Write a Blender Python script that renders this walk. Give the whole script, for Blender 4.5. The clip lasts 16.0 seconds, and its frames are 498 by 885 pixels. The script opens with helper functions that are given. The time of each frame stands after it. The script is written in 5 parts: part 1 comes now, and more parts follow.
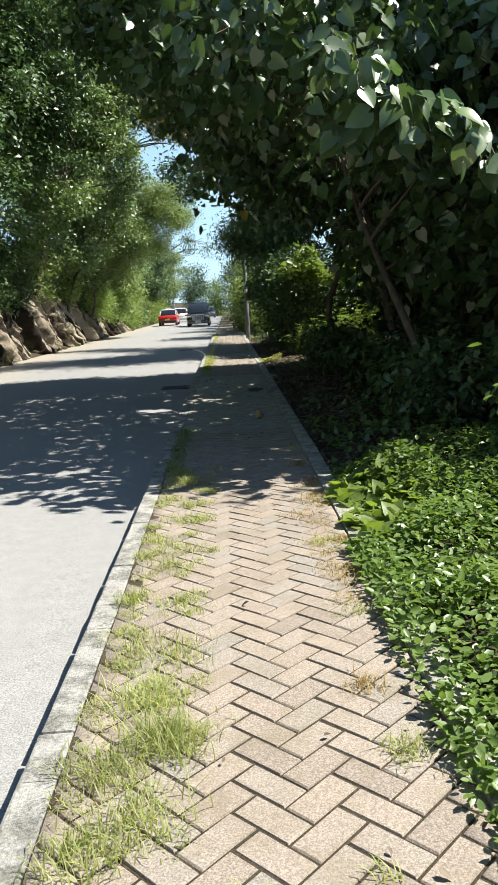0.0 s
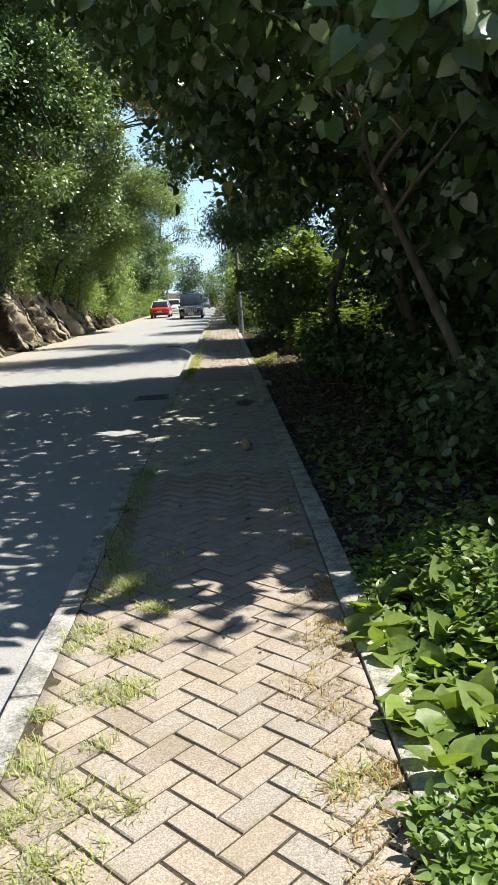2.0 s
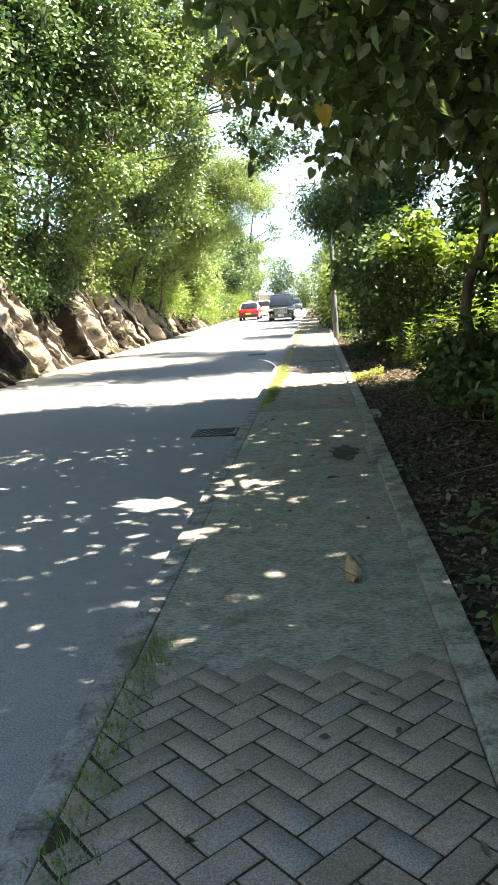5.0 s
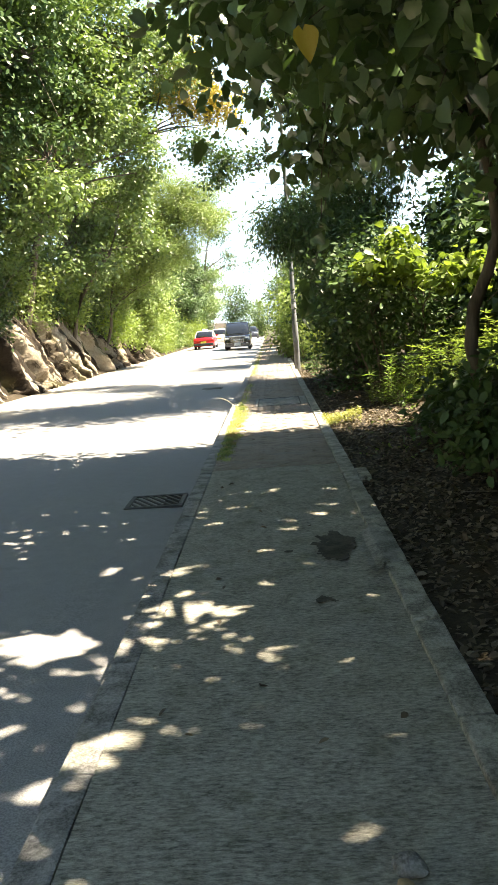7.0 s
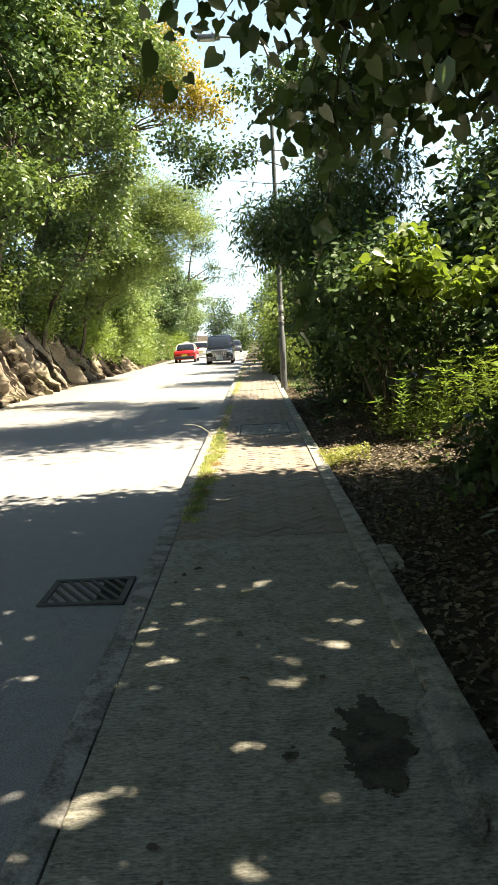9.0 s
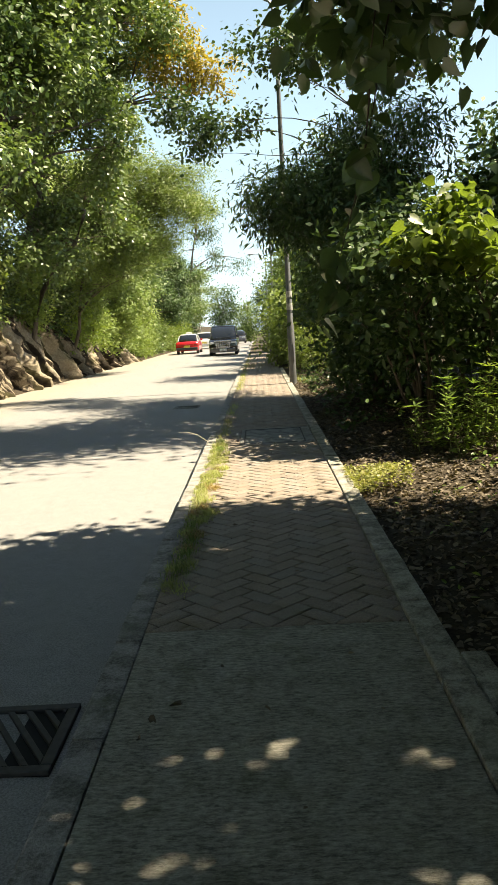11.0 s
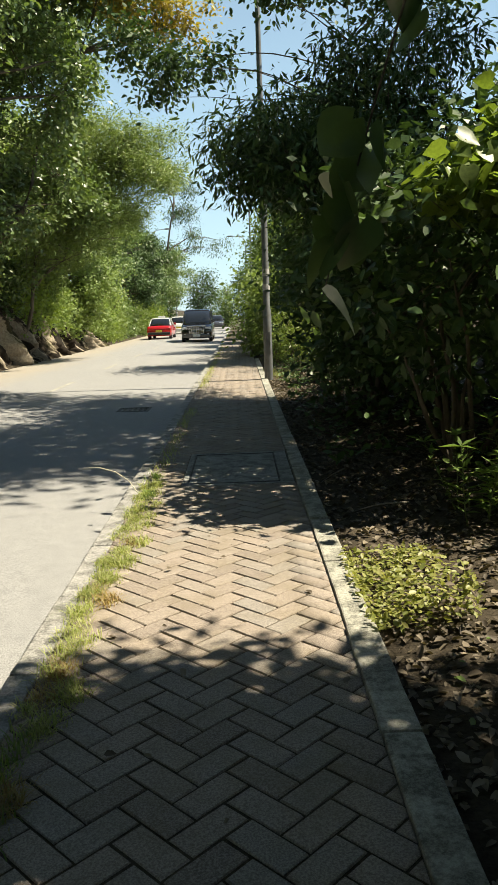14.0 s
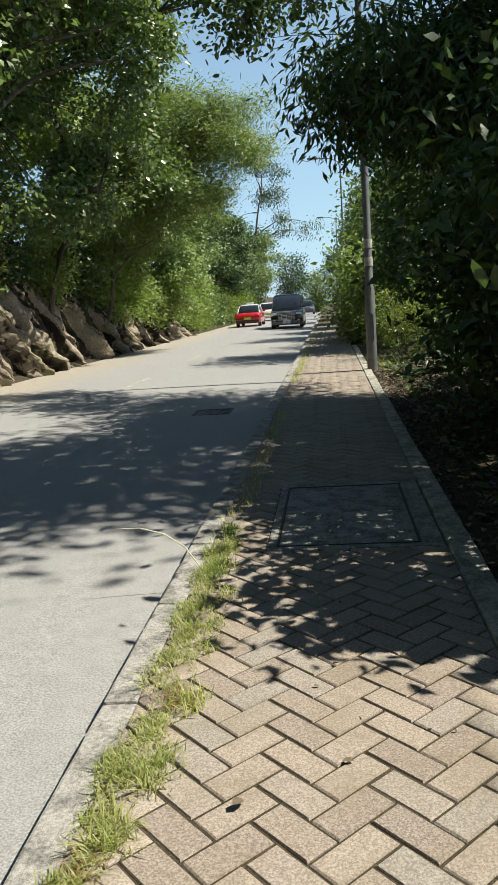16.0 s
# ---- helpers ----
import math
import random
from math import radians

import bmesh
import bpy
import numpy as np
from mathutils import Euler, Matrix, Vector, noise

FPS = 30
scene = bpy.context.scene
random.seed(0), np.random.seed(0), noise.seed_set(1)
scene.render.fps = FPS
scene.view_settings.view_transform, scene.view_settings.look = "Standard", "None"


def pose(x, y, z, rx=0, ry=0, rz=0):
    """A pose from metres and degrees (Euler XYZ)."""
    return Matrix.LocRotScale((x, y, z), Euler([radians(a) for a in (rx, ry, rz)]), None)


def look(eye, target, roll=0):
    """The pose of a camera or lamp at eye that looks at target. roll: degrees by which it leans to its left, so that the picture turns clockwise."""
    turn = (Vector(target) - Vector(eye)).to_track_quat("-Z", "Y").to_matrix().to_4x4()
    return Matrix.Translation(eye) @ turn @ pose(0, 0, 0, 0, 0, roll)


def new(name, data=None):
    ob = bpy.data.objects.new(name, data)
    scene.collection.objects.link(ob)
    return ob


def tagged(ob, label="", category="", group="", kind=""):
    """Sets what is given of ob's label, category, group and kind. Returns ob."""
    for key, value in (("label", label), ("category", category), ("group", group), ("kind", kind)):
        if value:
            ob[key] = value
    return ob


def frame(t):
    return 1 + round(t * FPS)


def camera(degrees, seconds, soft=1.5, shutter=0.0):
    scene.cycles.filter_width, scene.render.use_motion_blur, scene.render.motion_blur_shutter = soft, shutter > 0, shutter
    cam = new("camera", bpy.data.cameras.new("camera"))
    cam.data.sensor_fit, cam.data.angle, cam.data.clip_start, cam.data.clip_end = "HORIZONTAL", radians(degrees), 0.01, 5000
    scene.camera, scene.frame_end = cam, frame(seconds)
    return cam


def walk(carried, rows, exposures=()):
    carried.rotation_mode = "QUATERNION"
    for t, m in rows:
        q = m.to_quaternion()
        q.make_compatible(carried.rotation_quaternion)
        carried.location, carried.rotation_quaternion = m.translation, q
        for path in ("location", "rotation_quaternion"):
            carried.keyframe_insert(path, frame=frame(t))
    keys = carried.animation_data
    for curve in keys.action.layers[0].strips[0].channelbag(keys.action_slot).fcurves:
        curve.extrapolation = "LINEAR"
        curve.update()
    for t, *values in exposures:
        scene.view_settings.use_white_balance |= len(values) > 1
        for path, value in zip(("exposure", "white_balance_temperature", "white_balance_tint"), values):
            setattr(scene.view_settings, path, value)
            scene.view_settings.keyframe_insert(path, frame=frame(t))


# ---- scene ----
cam = camera(36.1, 16.0, soft=1.1)
METRES, EYE, TILT, LEAN, TURN = 18.5, 1.5, 0.0, 0.0, -1.1
ROWS = [
    (0.0, 0.0, 0.0, 0.0, -0.58, -10.33, 3.18),
    (0.5, 0.0038, 0.035, 0.0008, -0.85, -9.0, 2.3),
    (1.0, 0.0029, 0.0644, 0.0019, -2.65, -10.72, 2.43),
    (1.5, 0.0074, 0.0978, 0.0021, -1.27, -10.85, 3.15),
    (2.0, 0.009, 0.1307, 0.003, -0.84, -11.08, 3.66),
    (2.5, 0.0108, 0.1608, 0.0013, 1.23, -9.15, 4.27),
    (3.0, 0.011, 0.1969, -0.0013, 4.04, -9.05, 4.84),
    (3.5, 0.0074, 0.2278, -0.0007, 2.57, -8.88, 3.63),
    (4.0, 0.0075, 0.2606, 0.0012, 5.16, -10.54, 4.3),
    (6.5, -0.0003, 0.423, -0.0018, 6.23, -10.48, 4.23),
    (7.0, -0.0034, 0.4508, 0.0008, 2.72, -8.71, 4.46),
    (7.5, -0.0045, 0.4866, 0.0002, 2.72, -6.75, 3.14),
    (8.0, -0.0083, 0.5182, 0.0017, 1.75, -7.65, 3.06),
    (8.5, -0.0074, 0.5484, 0.0006, 1.44, -7.77, 3.08),
    (11.0, -0.012, 0.6867, -0.0005, 1.81, -8.46, 3.41),
    (11.5, -0.0105, 0.7135, -0.0022, -0.29, -9.82, 1.23),
    (12.0, -0.0075, 0.7504, -0.0049, -5.0, -9.23, 1.82),
    (12.5, -0.005, 0.7778, -0.0047, -4.44, -9.68, 1.38),
    (13.0, -0.0055, 0.8062, -0.0036, -3.24, -9.86, 2.21),
    (13.5, -0.0015, 0.8372, -0.0017, -1.23, -11.04, 3.41),
    (14.0, -0.0032, 0.867, -0.0022, 0.36, -9.59, 2.06),
    (14.5, -0.0039, 0.9019, -0.0049, 3.06, -10.29, 2.28),
    (15.0, -0.0083, 0.9339, -0.006, 5.51, -10.65, 2.3),
    (15.5, -0.0123, 0.9642, -0.0064, 6.72, -10.66, 3.98),
    (16.0, -0.0131, 0.9946, -0.0068, 7.0, -10.24, 3.96),
]
walk(cam, [(t, pose(0, 0, EYE, TILT, LEAN, TURN) @ pose(METRES * x, METRES * y, METRES * z, 90 + pitch, roll, yaw)) for t, x, y, z, yaw, pitch, roll in ROWS],
     [(0.0, 1.22, 6600, 7), (0.5, 1.1, 6600, 7), (2.5, 1.4, 6700, 7), (3.0, 1.65, 6700, 8), (3.5, 2.55, 7000, 9), (4.0, 2.95, 7200, 9), (6.5, 2.5, 7900, 10), (7.5, 2.8, 8000, 10), (8.5, 2.3, 8000, 9), (11.0, 1.6, 8500, 8), (11.5, 1.6, 8500, 7), (12.0, 2.3, 8600, 6), (12.5, 1.8, 8500, 7), (13.0, 1.5, 8500, 7), (13.5, 1.2, 8100, 6), (14.5, 1.1, 7300, 5), (15.0, 0.78, 6900, 5), (16.0, 0.85, 6900, 6)])

# ---- world, sun, exposure ----
SUN_EL, SUN_AZ = 55.0, 88.0          # degrees; azimuth clockwise from +y (ahead)
sun_way = Vector((math.sin(radians(SUN_AZ)) * math.cos(radians(SUN_EL)), math.cos(radians(SUN_AZ)) * math.cos(radians(SUN_EL)), math.sin(radians(SUN_EL))))
sun_data = bpy.data.lights.new("sun", "SUN")
sun_data.energy, sun_data.angle, sun_data.color = 5.0, radians(0.55), (1.0, 0.955, 0.88)
sun_ob = new("sun", sun_data)
sun_ob.matrix_world = look(sun_way * 60, (0, 0, 0))
world = bpy.data.worlds.new("sky")
scene.world = world
world.use_nodes = True
wn = world.node_tree
sky = wn.nodes.new("ShaderNodeTexSky")
sky.sky_type, sky.sun_disc = "NISHITA", False
sky.sun_elevation, sky.sun_rotation = radians(SUN_EL), radians(SUN_AZ)
sky.air_density, sky.dust_density, sky.ozone_density = 1.0, 0.2, 2.5
wn.nodes["Background"].inputs["Strength"].default_value = 0.072
haze = wn.nodes.new("ShaderNodeMix")              # pale summer haze, thickest at the horizon
haze.data_type = "RGBA"
haze.inputs[7].default_value = (3.9, 6.2, 8.6, 1)
height = wn.nodes.new("ShaderNodeSeparateXYZ")
wn.links.new(wn.nodes.new("ShaderNodeTexCoord").outputs["Generated"], height.inputs[0])
depth = wn.nodes.new("ShaderNodeMapRange")
for k, v in ((1, 0.0), (2, 0.6), (3, 0.75), (4, 0.0)):
    depth.inputs[k].default_value = v
wn.links.new(height.outputs[2], depth.inputs[0])
wn.links.new(depth.outputs[0], haze.inputs[0])
wn.links.new(sky.outputs[0], haze.inputs[6])
wn.links.new(haze.outputs[2], wn.nodes["Background"].inputs["Color"])


# ---- materials ----
class Mat:
    """A node material under construction."""

    def __init__(self, name):
        self.m = bpy.data.materials.new(name)
        self.m.use_nodes = True
        self.t = self.m.node_tree
        self.b = self.t.nodes["Principled BSDF"]
        self.coord = self.t.nodes.new("ShaderNodeTexCoord").outputs["Object"]

    def node(self, kind, **kw):
        n = self.t.nodes.new(kind)
        for k, v in kw.items():
            if k in n.inputs:
                n.inputs[k].default_value = v
        return n

    def link(self, a, b):
        self.t.links.new(a, b)

    def noise(self, scale, detail=4.0, rough=0.55, stretch=None, w=None):
        n = self.node("ShaderNodeTexNoise", Scale=scale, Detail=detail, Roughness=rough)
        src = self.coord
        if stretch:
            mp = self.node("ShaderNodeMapping")
            mp.inputs["Scale"].default_value = stretch
            self.link(src, mp.inputs["Vector"])
            src = mp.outputs[0]
        self.link(src, n.inputs["Vector"])
        return n.outputs["Fac"]

    def ramp(self, fac, stops):
        r = self.node("ShaderNodeValToRGB")
        el = r.color_ramp.elements
        while len(el) < len(stops):
            el.new(0.5)
        for e, (p, c) in zip(el, stops):
            e.position, e.color = p, (*c, 1) if len(c) == 3 else c
        self.link(fac, r.inputs[0])
        return r.outputs[0]

    def mix(self, fac, a, b, mode="MIX"):
        n = self.t.nodes.new("ShaderNodeMix")
        n.data_type, n.blend_type = "RGBA", mode
        for sock, v in ((n.inputs[0], fac), (n.inputs[6], a), (n.inputs[7], b)):
            if isinstance(v, (int, float)):
                sock.default_value = v
            elif isinstance(v, tuple):
                sock.default_value = (*v, 1)
            else:
                self.link(v, sock)
        return n.outputs[2]

    def bump(self, fac, strength, dist):
        n = self.node("ShaderNodeBump", Strength=strength, Distance=dist)
        self.link(fac, n.inputs["Height"])
        return n.outputs[0]

    def done(self, color, rough=0.8, normal=None, metal=0.0, spec=0.5):
        b = self.b
        if isinstance(color, tuple):
            b.inputs["Base Color"].default_value = (*color, 1)
        else:
            self.link(color, b.inputs["Base Color"])
        if isinstance(rough, float):
            b.inputs["Roughness"].default_value = rough
        else:
            self.link(rough, b.inputs["Roughness"])
        b.inputs["Metallic"].default_value = metal
        b.inputs["Specular IOR Level"].default_value = spec
        if normal:
            self.link(normal, b.inputs["Normal"])
        return self.m


def mul(c, k):
    return tuple(v * k for v in c)


def plain(name, color, rough=0.5, metal=0.0, grain=18.0, vary=0.25, bump=0.1):
    m = Mat(name)
    n = m.noise(grain, 5)
    col = m.ramp(n, [(0.3, mul(color, 1 - vary)), (0.7, mul(color, 1 + vary * 0.5))])
    return m.done(col, rough, m.bump(n, bump, 0.004), metal)


def mat_asphalt():
    m = Mat("weathered_concrete_asphalt")
    big = m.noise(0.35, 5, stretch=(1.0, 0.25, 1.0))
    fine = m.noise(120.0, 4, 0.65)
    mid = m.noise(9.0, 6)
    col = m.ramp(big, [(0.3, (0.21, 0.21, 0.212)), (0.7, (0.275, 0.27, 0.26))])
    col = m.mix(0.3, col, m.ramp(mid, [(0.35, (0.15, 0.15, 0.152)), (0.65, (0.33, 0.328, 0.32))]))
    col = m.mix(0.45, col, m.ramp(fine, [(0.38, (0.08, 0.08, 0.082)), (0.62, (0.42, 0.418, 0.41))]))
    sep = m.node("ShaderNodeSeparateXYZ")
    m.link(m.coord, sep.inputs[0])
    wob = m.node("ShaderNodeMath")
    wob.operation = "MULTIPLY_ADD"
    m.link(m.noise(0.7, 5), wob.inputs[0])
    wob.inputs[1].default_value = -2.6
    m.link(sep.outputs[0], wob.inputs[2])
    rng = m.node("ShaderNodeMapRange")
    m.link(wob.outputs[0], rng.inputs[0])
    for k, v in ((1, -8.2), (2, -6.6), (3, 0.75), (4, 0.0)):
        rng.inputs[k].default_value = v
    col = m.mix(rng.outputs[0], col, m.ramp(mid, [(0.3, (0.25, 0.215, 0.165)), (0.7, (0.36, 0.32, 0.26))]))
    return m.done(col, 0.82, m.bump(fine, 0.35, 0.004), spec=0.35)


def mat_concrete(name, dark, light, streak=False, moss=0.0):
    m = Mat(name)
    big = m.noise(1.6, 6)
    fine = m.noise(62.0, 6, 0.8)
    col = m.ramp(big, [(0.3, dark), (0.7, light)])
    col = m.mix(0.66, col, m.ramp(fine, [(0.43, mul(dark, 0.25)), (0.57, mul(light, 1.45))]))
    spots = m.noise(7.0, 6, 0.65)
    col = m.mix(0.55, col, m.ramp(spots, [(0.42, mul(dark, 0.38)), (0.56, light)]))
    height = fine
    if streak:
        lines = m.noise(19.0, 7, 0.85, stretch=(0.9, 4.4, 1.0))
        col = m.mix(0.42, col, m.ramp(lines, [(0.43, mul(dark, 0.16)), (0.58, mul(light, 1.35))]))
        grain = m.noise(34.0, 6, 0.8, stretch=(0.7, 1.9, 1.0))
        col = m.mix(0.36, col, m.ramp(grain, [(0.42, mul(dark, 0.3)), (0.58, mul(light, 1.35))]))
        height = lines
    if moss:
        mo = m.noise(3.3, 7, 0.7)
        col = m.mix(m.ramp(mo, [(0.52, (0, 0, 0)), (0.68, (moss, moss, moss))]), col, (0.085, 0.095, 0.045))
    return m.done(col, 0.88, m.bump(height, 0.8, 0.008), spec=0.3)


def mat_paver():
    m = Mat("weathered_tan_paver")
    info = m.node("ShaderNodeObjectInfo")
    geo = m.node("ShaderNodeNewGeometry")
    add = m.node("ShaderNodeMath")
    m.link(info.outputs["Random"], add.inputs[0])
    m.link(geo.outputs["Random Per Island"], add.inputs[1])
    fr = m.node("ShaderNodeMath")
    fr.operation = "FRACT"
    m.link(add.outputs[0], fr.inputs[0])
    col = m.ramp(fr.outputs[0], [(0.0, (0.19, 0.155, 0.13)), (0.35, (0.29, 0.235, 0.19)), (0.7, (0.265, 0.225, 0.19)), (1.0, (0.225, 0.21, 0.19))])
    geoco = geo.outputs["Position"]
    m.coord = geoco
    fine = m.noise(150.0, 4, 0.7)
    col = m.mix(0.4, col, m.ramp(fine, [(0.4, (0.06, 0.05, 0.042)), (0.62, (0.50, 0.44, 0.38))]))
    dirt = m.noise(3.2, 7, 0.68)
    col = m.mix(m.ramp(dirt, [(0.46, (0, 0, 0)), (0.7, (0.55, 0.55, 0.55))]), col, (0.17, 0.14, 0.09))
    return m.done(col, 0.9, m.bump(fine, 0.5, 0.003), spec=0.3)


def mat_soil(name, a, b, c, scale=6.0):
    m = Mat(name)
    n1, n2, n3 = m.noise(scale, 8, 0.65), m.noise(scale * 9, 5, 0.6), m.noise(scale * 0.13, 4)
    col = m.ramp(n1, [(0.3, a), (0.5, b), (0.7, c)])
    col = m.mix(0.45, col, m.ramp(n2, [(0.35, mul(a, 0.6)), (0.65, mul(c, 1.2))]))
    col = m.mix(0.3, col, m.ramp(n3, [(0.35, a), (0.65, c)]))
    return m.done(col, 0.95, m.bump(n2, 0.8, 0.02), spec=0.2)


def mat_rock():
    m = Mat("stained_shaded_cut_slope")
    sep = m.node("ShaderNodeSeparateXYZ")
    m.link(m.coord, sep.inputs[0])
    slant = m.node("ShaderNodeMath")
    slant.operation = "MULTIPLY_ADD"
    m.link(sep.outputs[2], slant.inputs[0])
    slant.inputs[1].default_value = 0.5
    m.link(sep.outputs[1], slant.inputs[2])
    low = m.node("ShaderNodeMath")
    low.operation = "MULTIPLY"
    m.link(sep.outputs[2], low.inputs[0])
    low.inputs[1].default_value = 0.16
    com = m.node("ShaderNodeCombineXYZ")
    m.link(slant.outputs[0], com.inputs[1])
    m.link(low.outputs[0], com.inputs[2])
    full, m.coord = m.coord, com.outputs[0]
    streak = m.noise(1.5, 7, 0.6)
    m.coord = full
    fine = m.noise(14.0, 8, 0.65)
    big = m.noise(0.5, 4)
    # dark stops: water stains that also paint in the shade of the clefts
    col = m.ramp(streak, [(0.487, (0.022, 0.017, 0.012)), (0.508, (0.06, 0.047, 0.034)), (0.524, (0.25, 0.215, 0.165)), (0.70, (0.42, 0.37, 0.295))])
    col = m.mix(0.7, col, m.ramp(fine, [(0.33, (0.5, 0.47, 0.43)), (0.67, (1.25, 1.22, 1.18))]), "MULTIPLY")
    col = m.mix(m.ramp(big, [(0.52, (0, 0, 0)), (0.68, (0.35, 0.35, 0.35))]), col, (0.17, 0.16, 0.06))
    return m.done(col, 0.92, m.bump(fine, 0.9, 0.06), spec=0.2)


def mat_leaf(name, cols, rough=0.42, trans=0.35, spec=0.5, back=None):
    m = Mat(name)
    geo = m.node("ShaderNodeNewGeometry")
    info = m.node("ShaderNodeObjectInfo")
    n = len(cols)
    col = m.ramp(geo.outputs["Random Per Island"], [(i / max(1, n - 1), c) for i, c in enumerate(cols)])
    hue = m.node("ShaderNodeHueSaturation")
    mr = m.node("ShaderNodeMapRange")
    m.link(info.outputs["Random"], mr.inputs[0])
    mr.inputs[3].default_value, mr.inputs[4].default_value = 0.8, 1.2
    m.link(mr.outputs[0], hue.inputs["Value"])
    m.link(col, hue.inputs["Color"])
    m.coord = geo.outputs["Position"]
    veins = m.noise(40.0, 3)
    col = m.mix(0.3, hue.outputs[0], m.ramp(veins, [(0.3, mul(cols[0], 0.6)), (0.7, mul(cols[-1], 1.2))]))
    m.done(col, rough, spec=spec)
    tr = m.node("ShaderNodeBsdfTranslucent")
    bright = m.mix(1.0, col, (1.4, 1.42, 0.75), "MULTIPLY")
    m.link(bright, tr.inputs["Color"])
    mx = m.node("ShaderNodeMixShader")
    mx.inputs[0].default_value = trans
    m.link(m.b.outputs[0], mx.inputs[1])
    m.link(tr.outputs[0], mx.inputs[2])
    m.link(mx.outputs[0], m.t.nodes["Material Output"].inputs["Surface"])
    return m.m


def mat_bark(name, a, b):
    m = Mat(name)
    n = m.noise(9.0, 8, 0.65, stretch=(2.0, 2.0, 0.35))
    p = m.noise(2.0, 4)
    col = m.mix(0.35, m.ramp(n, [(0.35, a), (0.65, b)]), m.ramp(p, [(0.4, mul(a, 0.8)), (0.6, mul(b, 1.2))]))
    return m.done(col, 0.9, m.bump(n, 0.8, 0.02), spec=0.2)


def mat_paint(name, color, rough=0.25, coat=0.6):
    m = Mat(name)
    n = m.noise(3.0, 5)
    col = m.ramp(n, [(0.3, mul(color, 0.9)), (0.7, mul(color, 1.05))])
    m.done(col, rough)
    m.b.inputs["Coat Weight"].default_value = coat
    m.b.inputs["Coat Roughness"].default_value = 0.05
    return m.m


M = {
    "asphalt": mat_asphalt(),
    "kerb": mat_concrete("granite_grey_kerb", (0.22, 0.215, 0.20), (0.35, 0.34, 0.32), moss=0.6),
    "edging": mat_concrete("concrete_edging", (0.26, 0.255, 0.215), (0.40, 0.39, 0.335), moss=0.4),
    "slab": mat_concrete("brushed_concrete_slab", (0.20, 0.196, 0.165), (0.39, 0.378, 0.32), streak=True, moss=0.45),
    "surround": mat_concrete("manhole_surround_concrete", (0.2, 0.2, 0.185), (0.31, 0.31, 0.285), moss=0.25),
    "paver": mat_paver(),
    "joint": mat_soil("joint_soil", (0.025, 0.021, 0.014), (0.055, 0.045, 0.03), (0.12, 0.095, 0.063), 20.0),
    "soil": mat_soil("forest_soil", (0.024, 0.019, 0.013), (0.045, 0.035, 0.024), (0.08, 0.064, 0.043), 5.0),
    "damp": mat_concrete("damp_broken_concrete", (0.045, 0.042, 0.032), (0.09, 0.084, 0.066)),
    "rock": mat_rock(),
    "litter": mat_leaf("dry_leaf_litter", [(0.045, 0.034, 0.023), (0.095, 0.071, 0.046), (0.30, 0.245, 0.175), (0.065, 0.048, 0.032), (0.16, 0.125, 0.084)], 0.7, 0.1),
    "leaf_big": mat_leaf("broad_heart_leaf", [(0.055, 0.105, 0.038), (0.09, 0.155, 0.056), (0.14, 0.21, 0.08), (0.068, 0.125, 0.044)], 0.32, 0.22, 0.85),
    "leaf_dark": mat_leaf("dark_forest_leaf", [(0.032, 0.064, 0.021), (0.053, 0.098, 0.031), (0.085, 0.142, 0.046)], 0.45, 0.19, 0.36),
    "leaf_mid": mat_leaf("mid_forest_leaf", [(0.068, 0.118, 0.037), (0.112, 0.178, 0.054), (0.178, 0.244, 0.08)], 0.38, 0.33, 0.6),
    "leaf_light": mat_leaf("light_feathery_leaf", [(0.11, 0.165, 0.048), (0.16, 0.23, 0.068), (0.22, 0.285, 0.095)], 0.46, 0.36, 0.4),
    "leaf_lime": mat_leaf("lime_bush_leaf", [(0.095, 0.145, 0.032), (0.145, 0.21, 0.042), (0.215, 0.285, 0.065)], 0.42, 0.46, 0.45),
    "leaf_yellow": mat_leaf("autumn_yellow_leaf", [(0.30, 0.23, 0.045), (0.40, 0.29, 0.05), (0.22, 0.2, 0.05)], 0.5, 0.4),
    "leaf_pale": mat_leaf("pale_yellow_green_leaf", [(0.17, 0.2, 0.05), (0.26, 0.27, 0.075), (0.36, 0.33, 0.12), (0.20, 0.23, 0.06)], 0.5, 0.3),
    "leaf_ground": mat_leaf("ground_cover_leaf", [(0.085, 0.15, 0.036), (0.13, 0.215, 0.05), (0.2, 0.285, 0.075)], 0.40, 0.42),
    "dry_grass": mat_leaf("reddish_dry_grass", [(0.22, 0.13, 0.06), (0.34, 0.22, 0.10), (0.42, 0.34, 0.16), (0.28, 0.25, 0.08)], 0.6, 0.35),
    "grass": mat_leaf("verge_grass", [(0.22, 0.28, 0.08), (0.36, 0.38, 0.15), (0.49, 0.46, 0.26), (0.27, 0.34, 0.09)], 0.55, 0.45),
    "bark": mat_bark("grey_brown_bark", (0.06, 0.048, 0.036), (0.15, 0.125, 0.095)),
    "bark_pale": mat_bark("pale_grey_bark", (0.13, 0.115, 0.09), (0.24, 0.215, 0.175)),
    "galv": plain("galvanised_steel", (0.19, 0.195, 0.195), 0.5, 0.6, 7.0, 0.25),
    "iron": plain("cast_iron", (0.06, 0.06, 0.062), 0.6, 0.5, 30.0, 0.3, 0.3),
    "drain_shade": plain("drain_shade_black", (0.01, 0.01, 0.01), 0.9),
    "line": plain("worn_road_paint", (0.33, 0.315, 0.27), 0.8, 0.0, 9.0, 0.5),
}


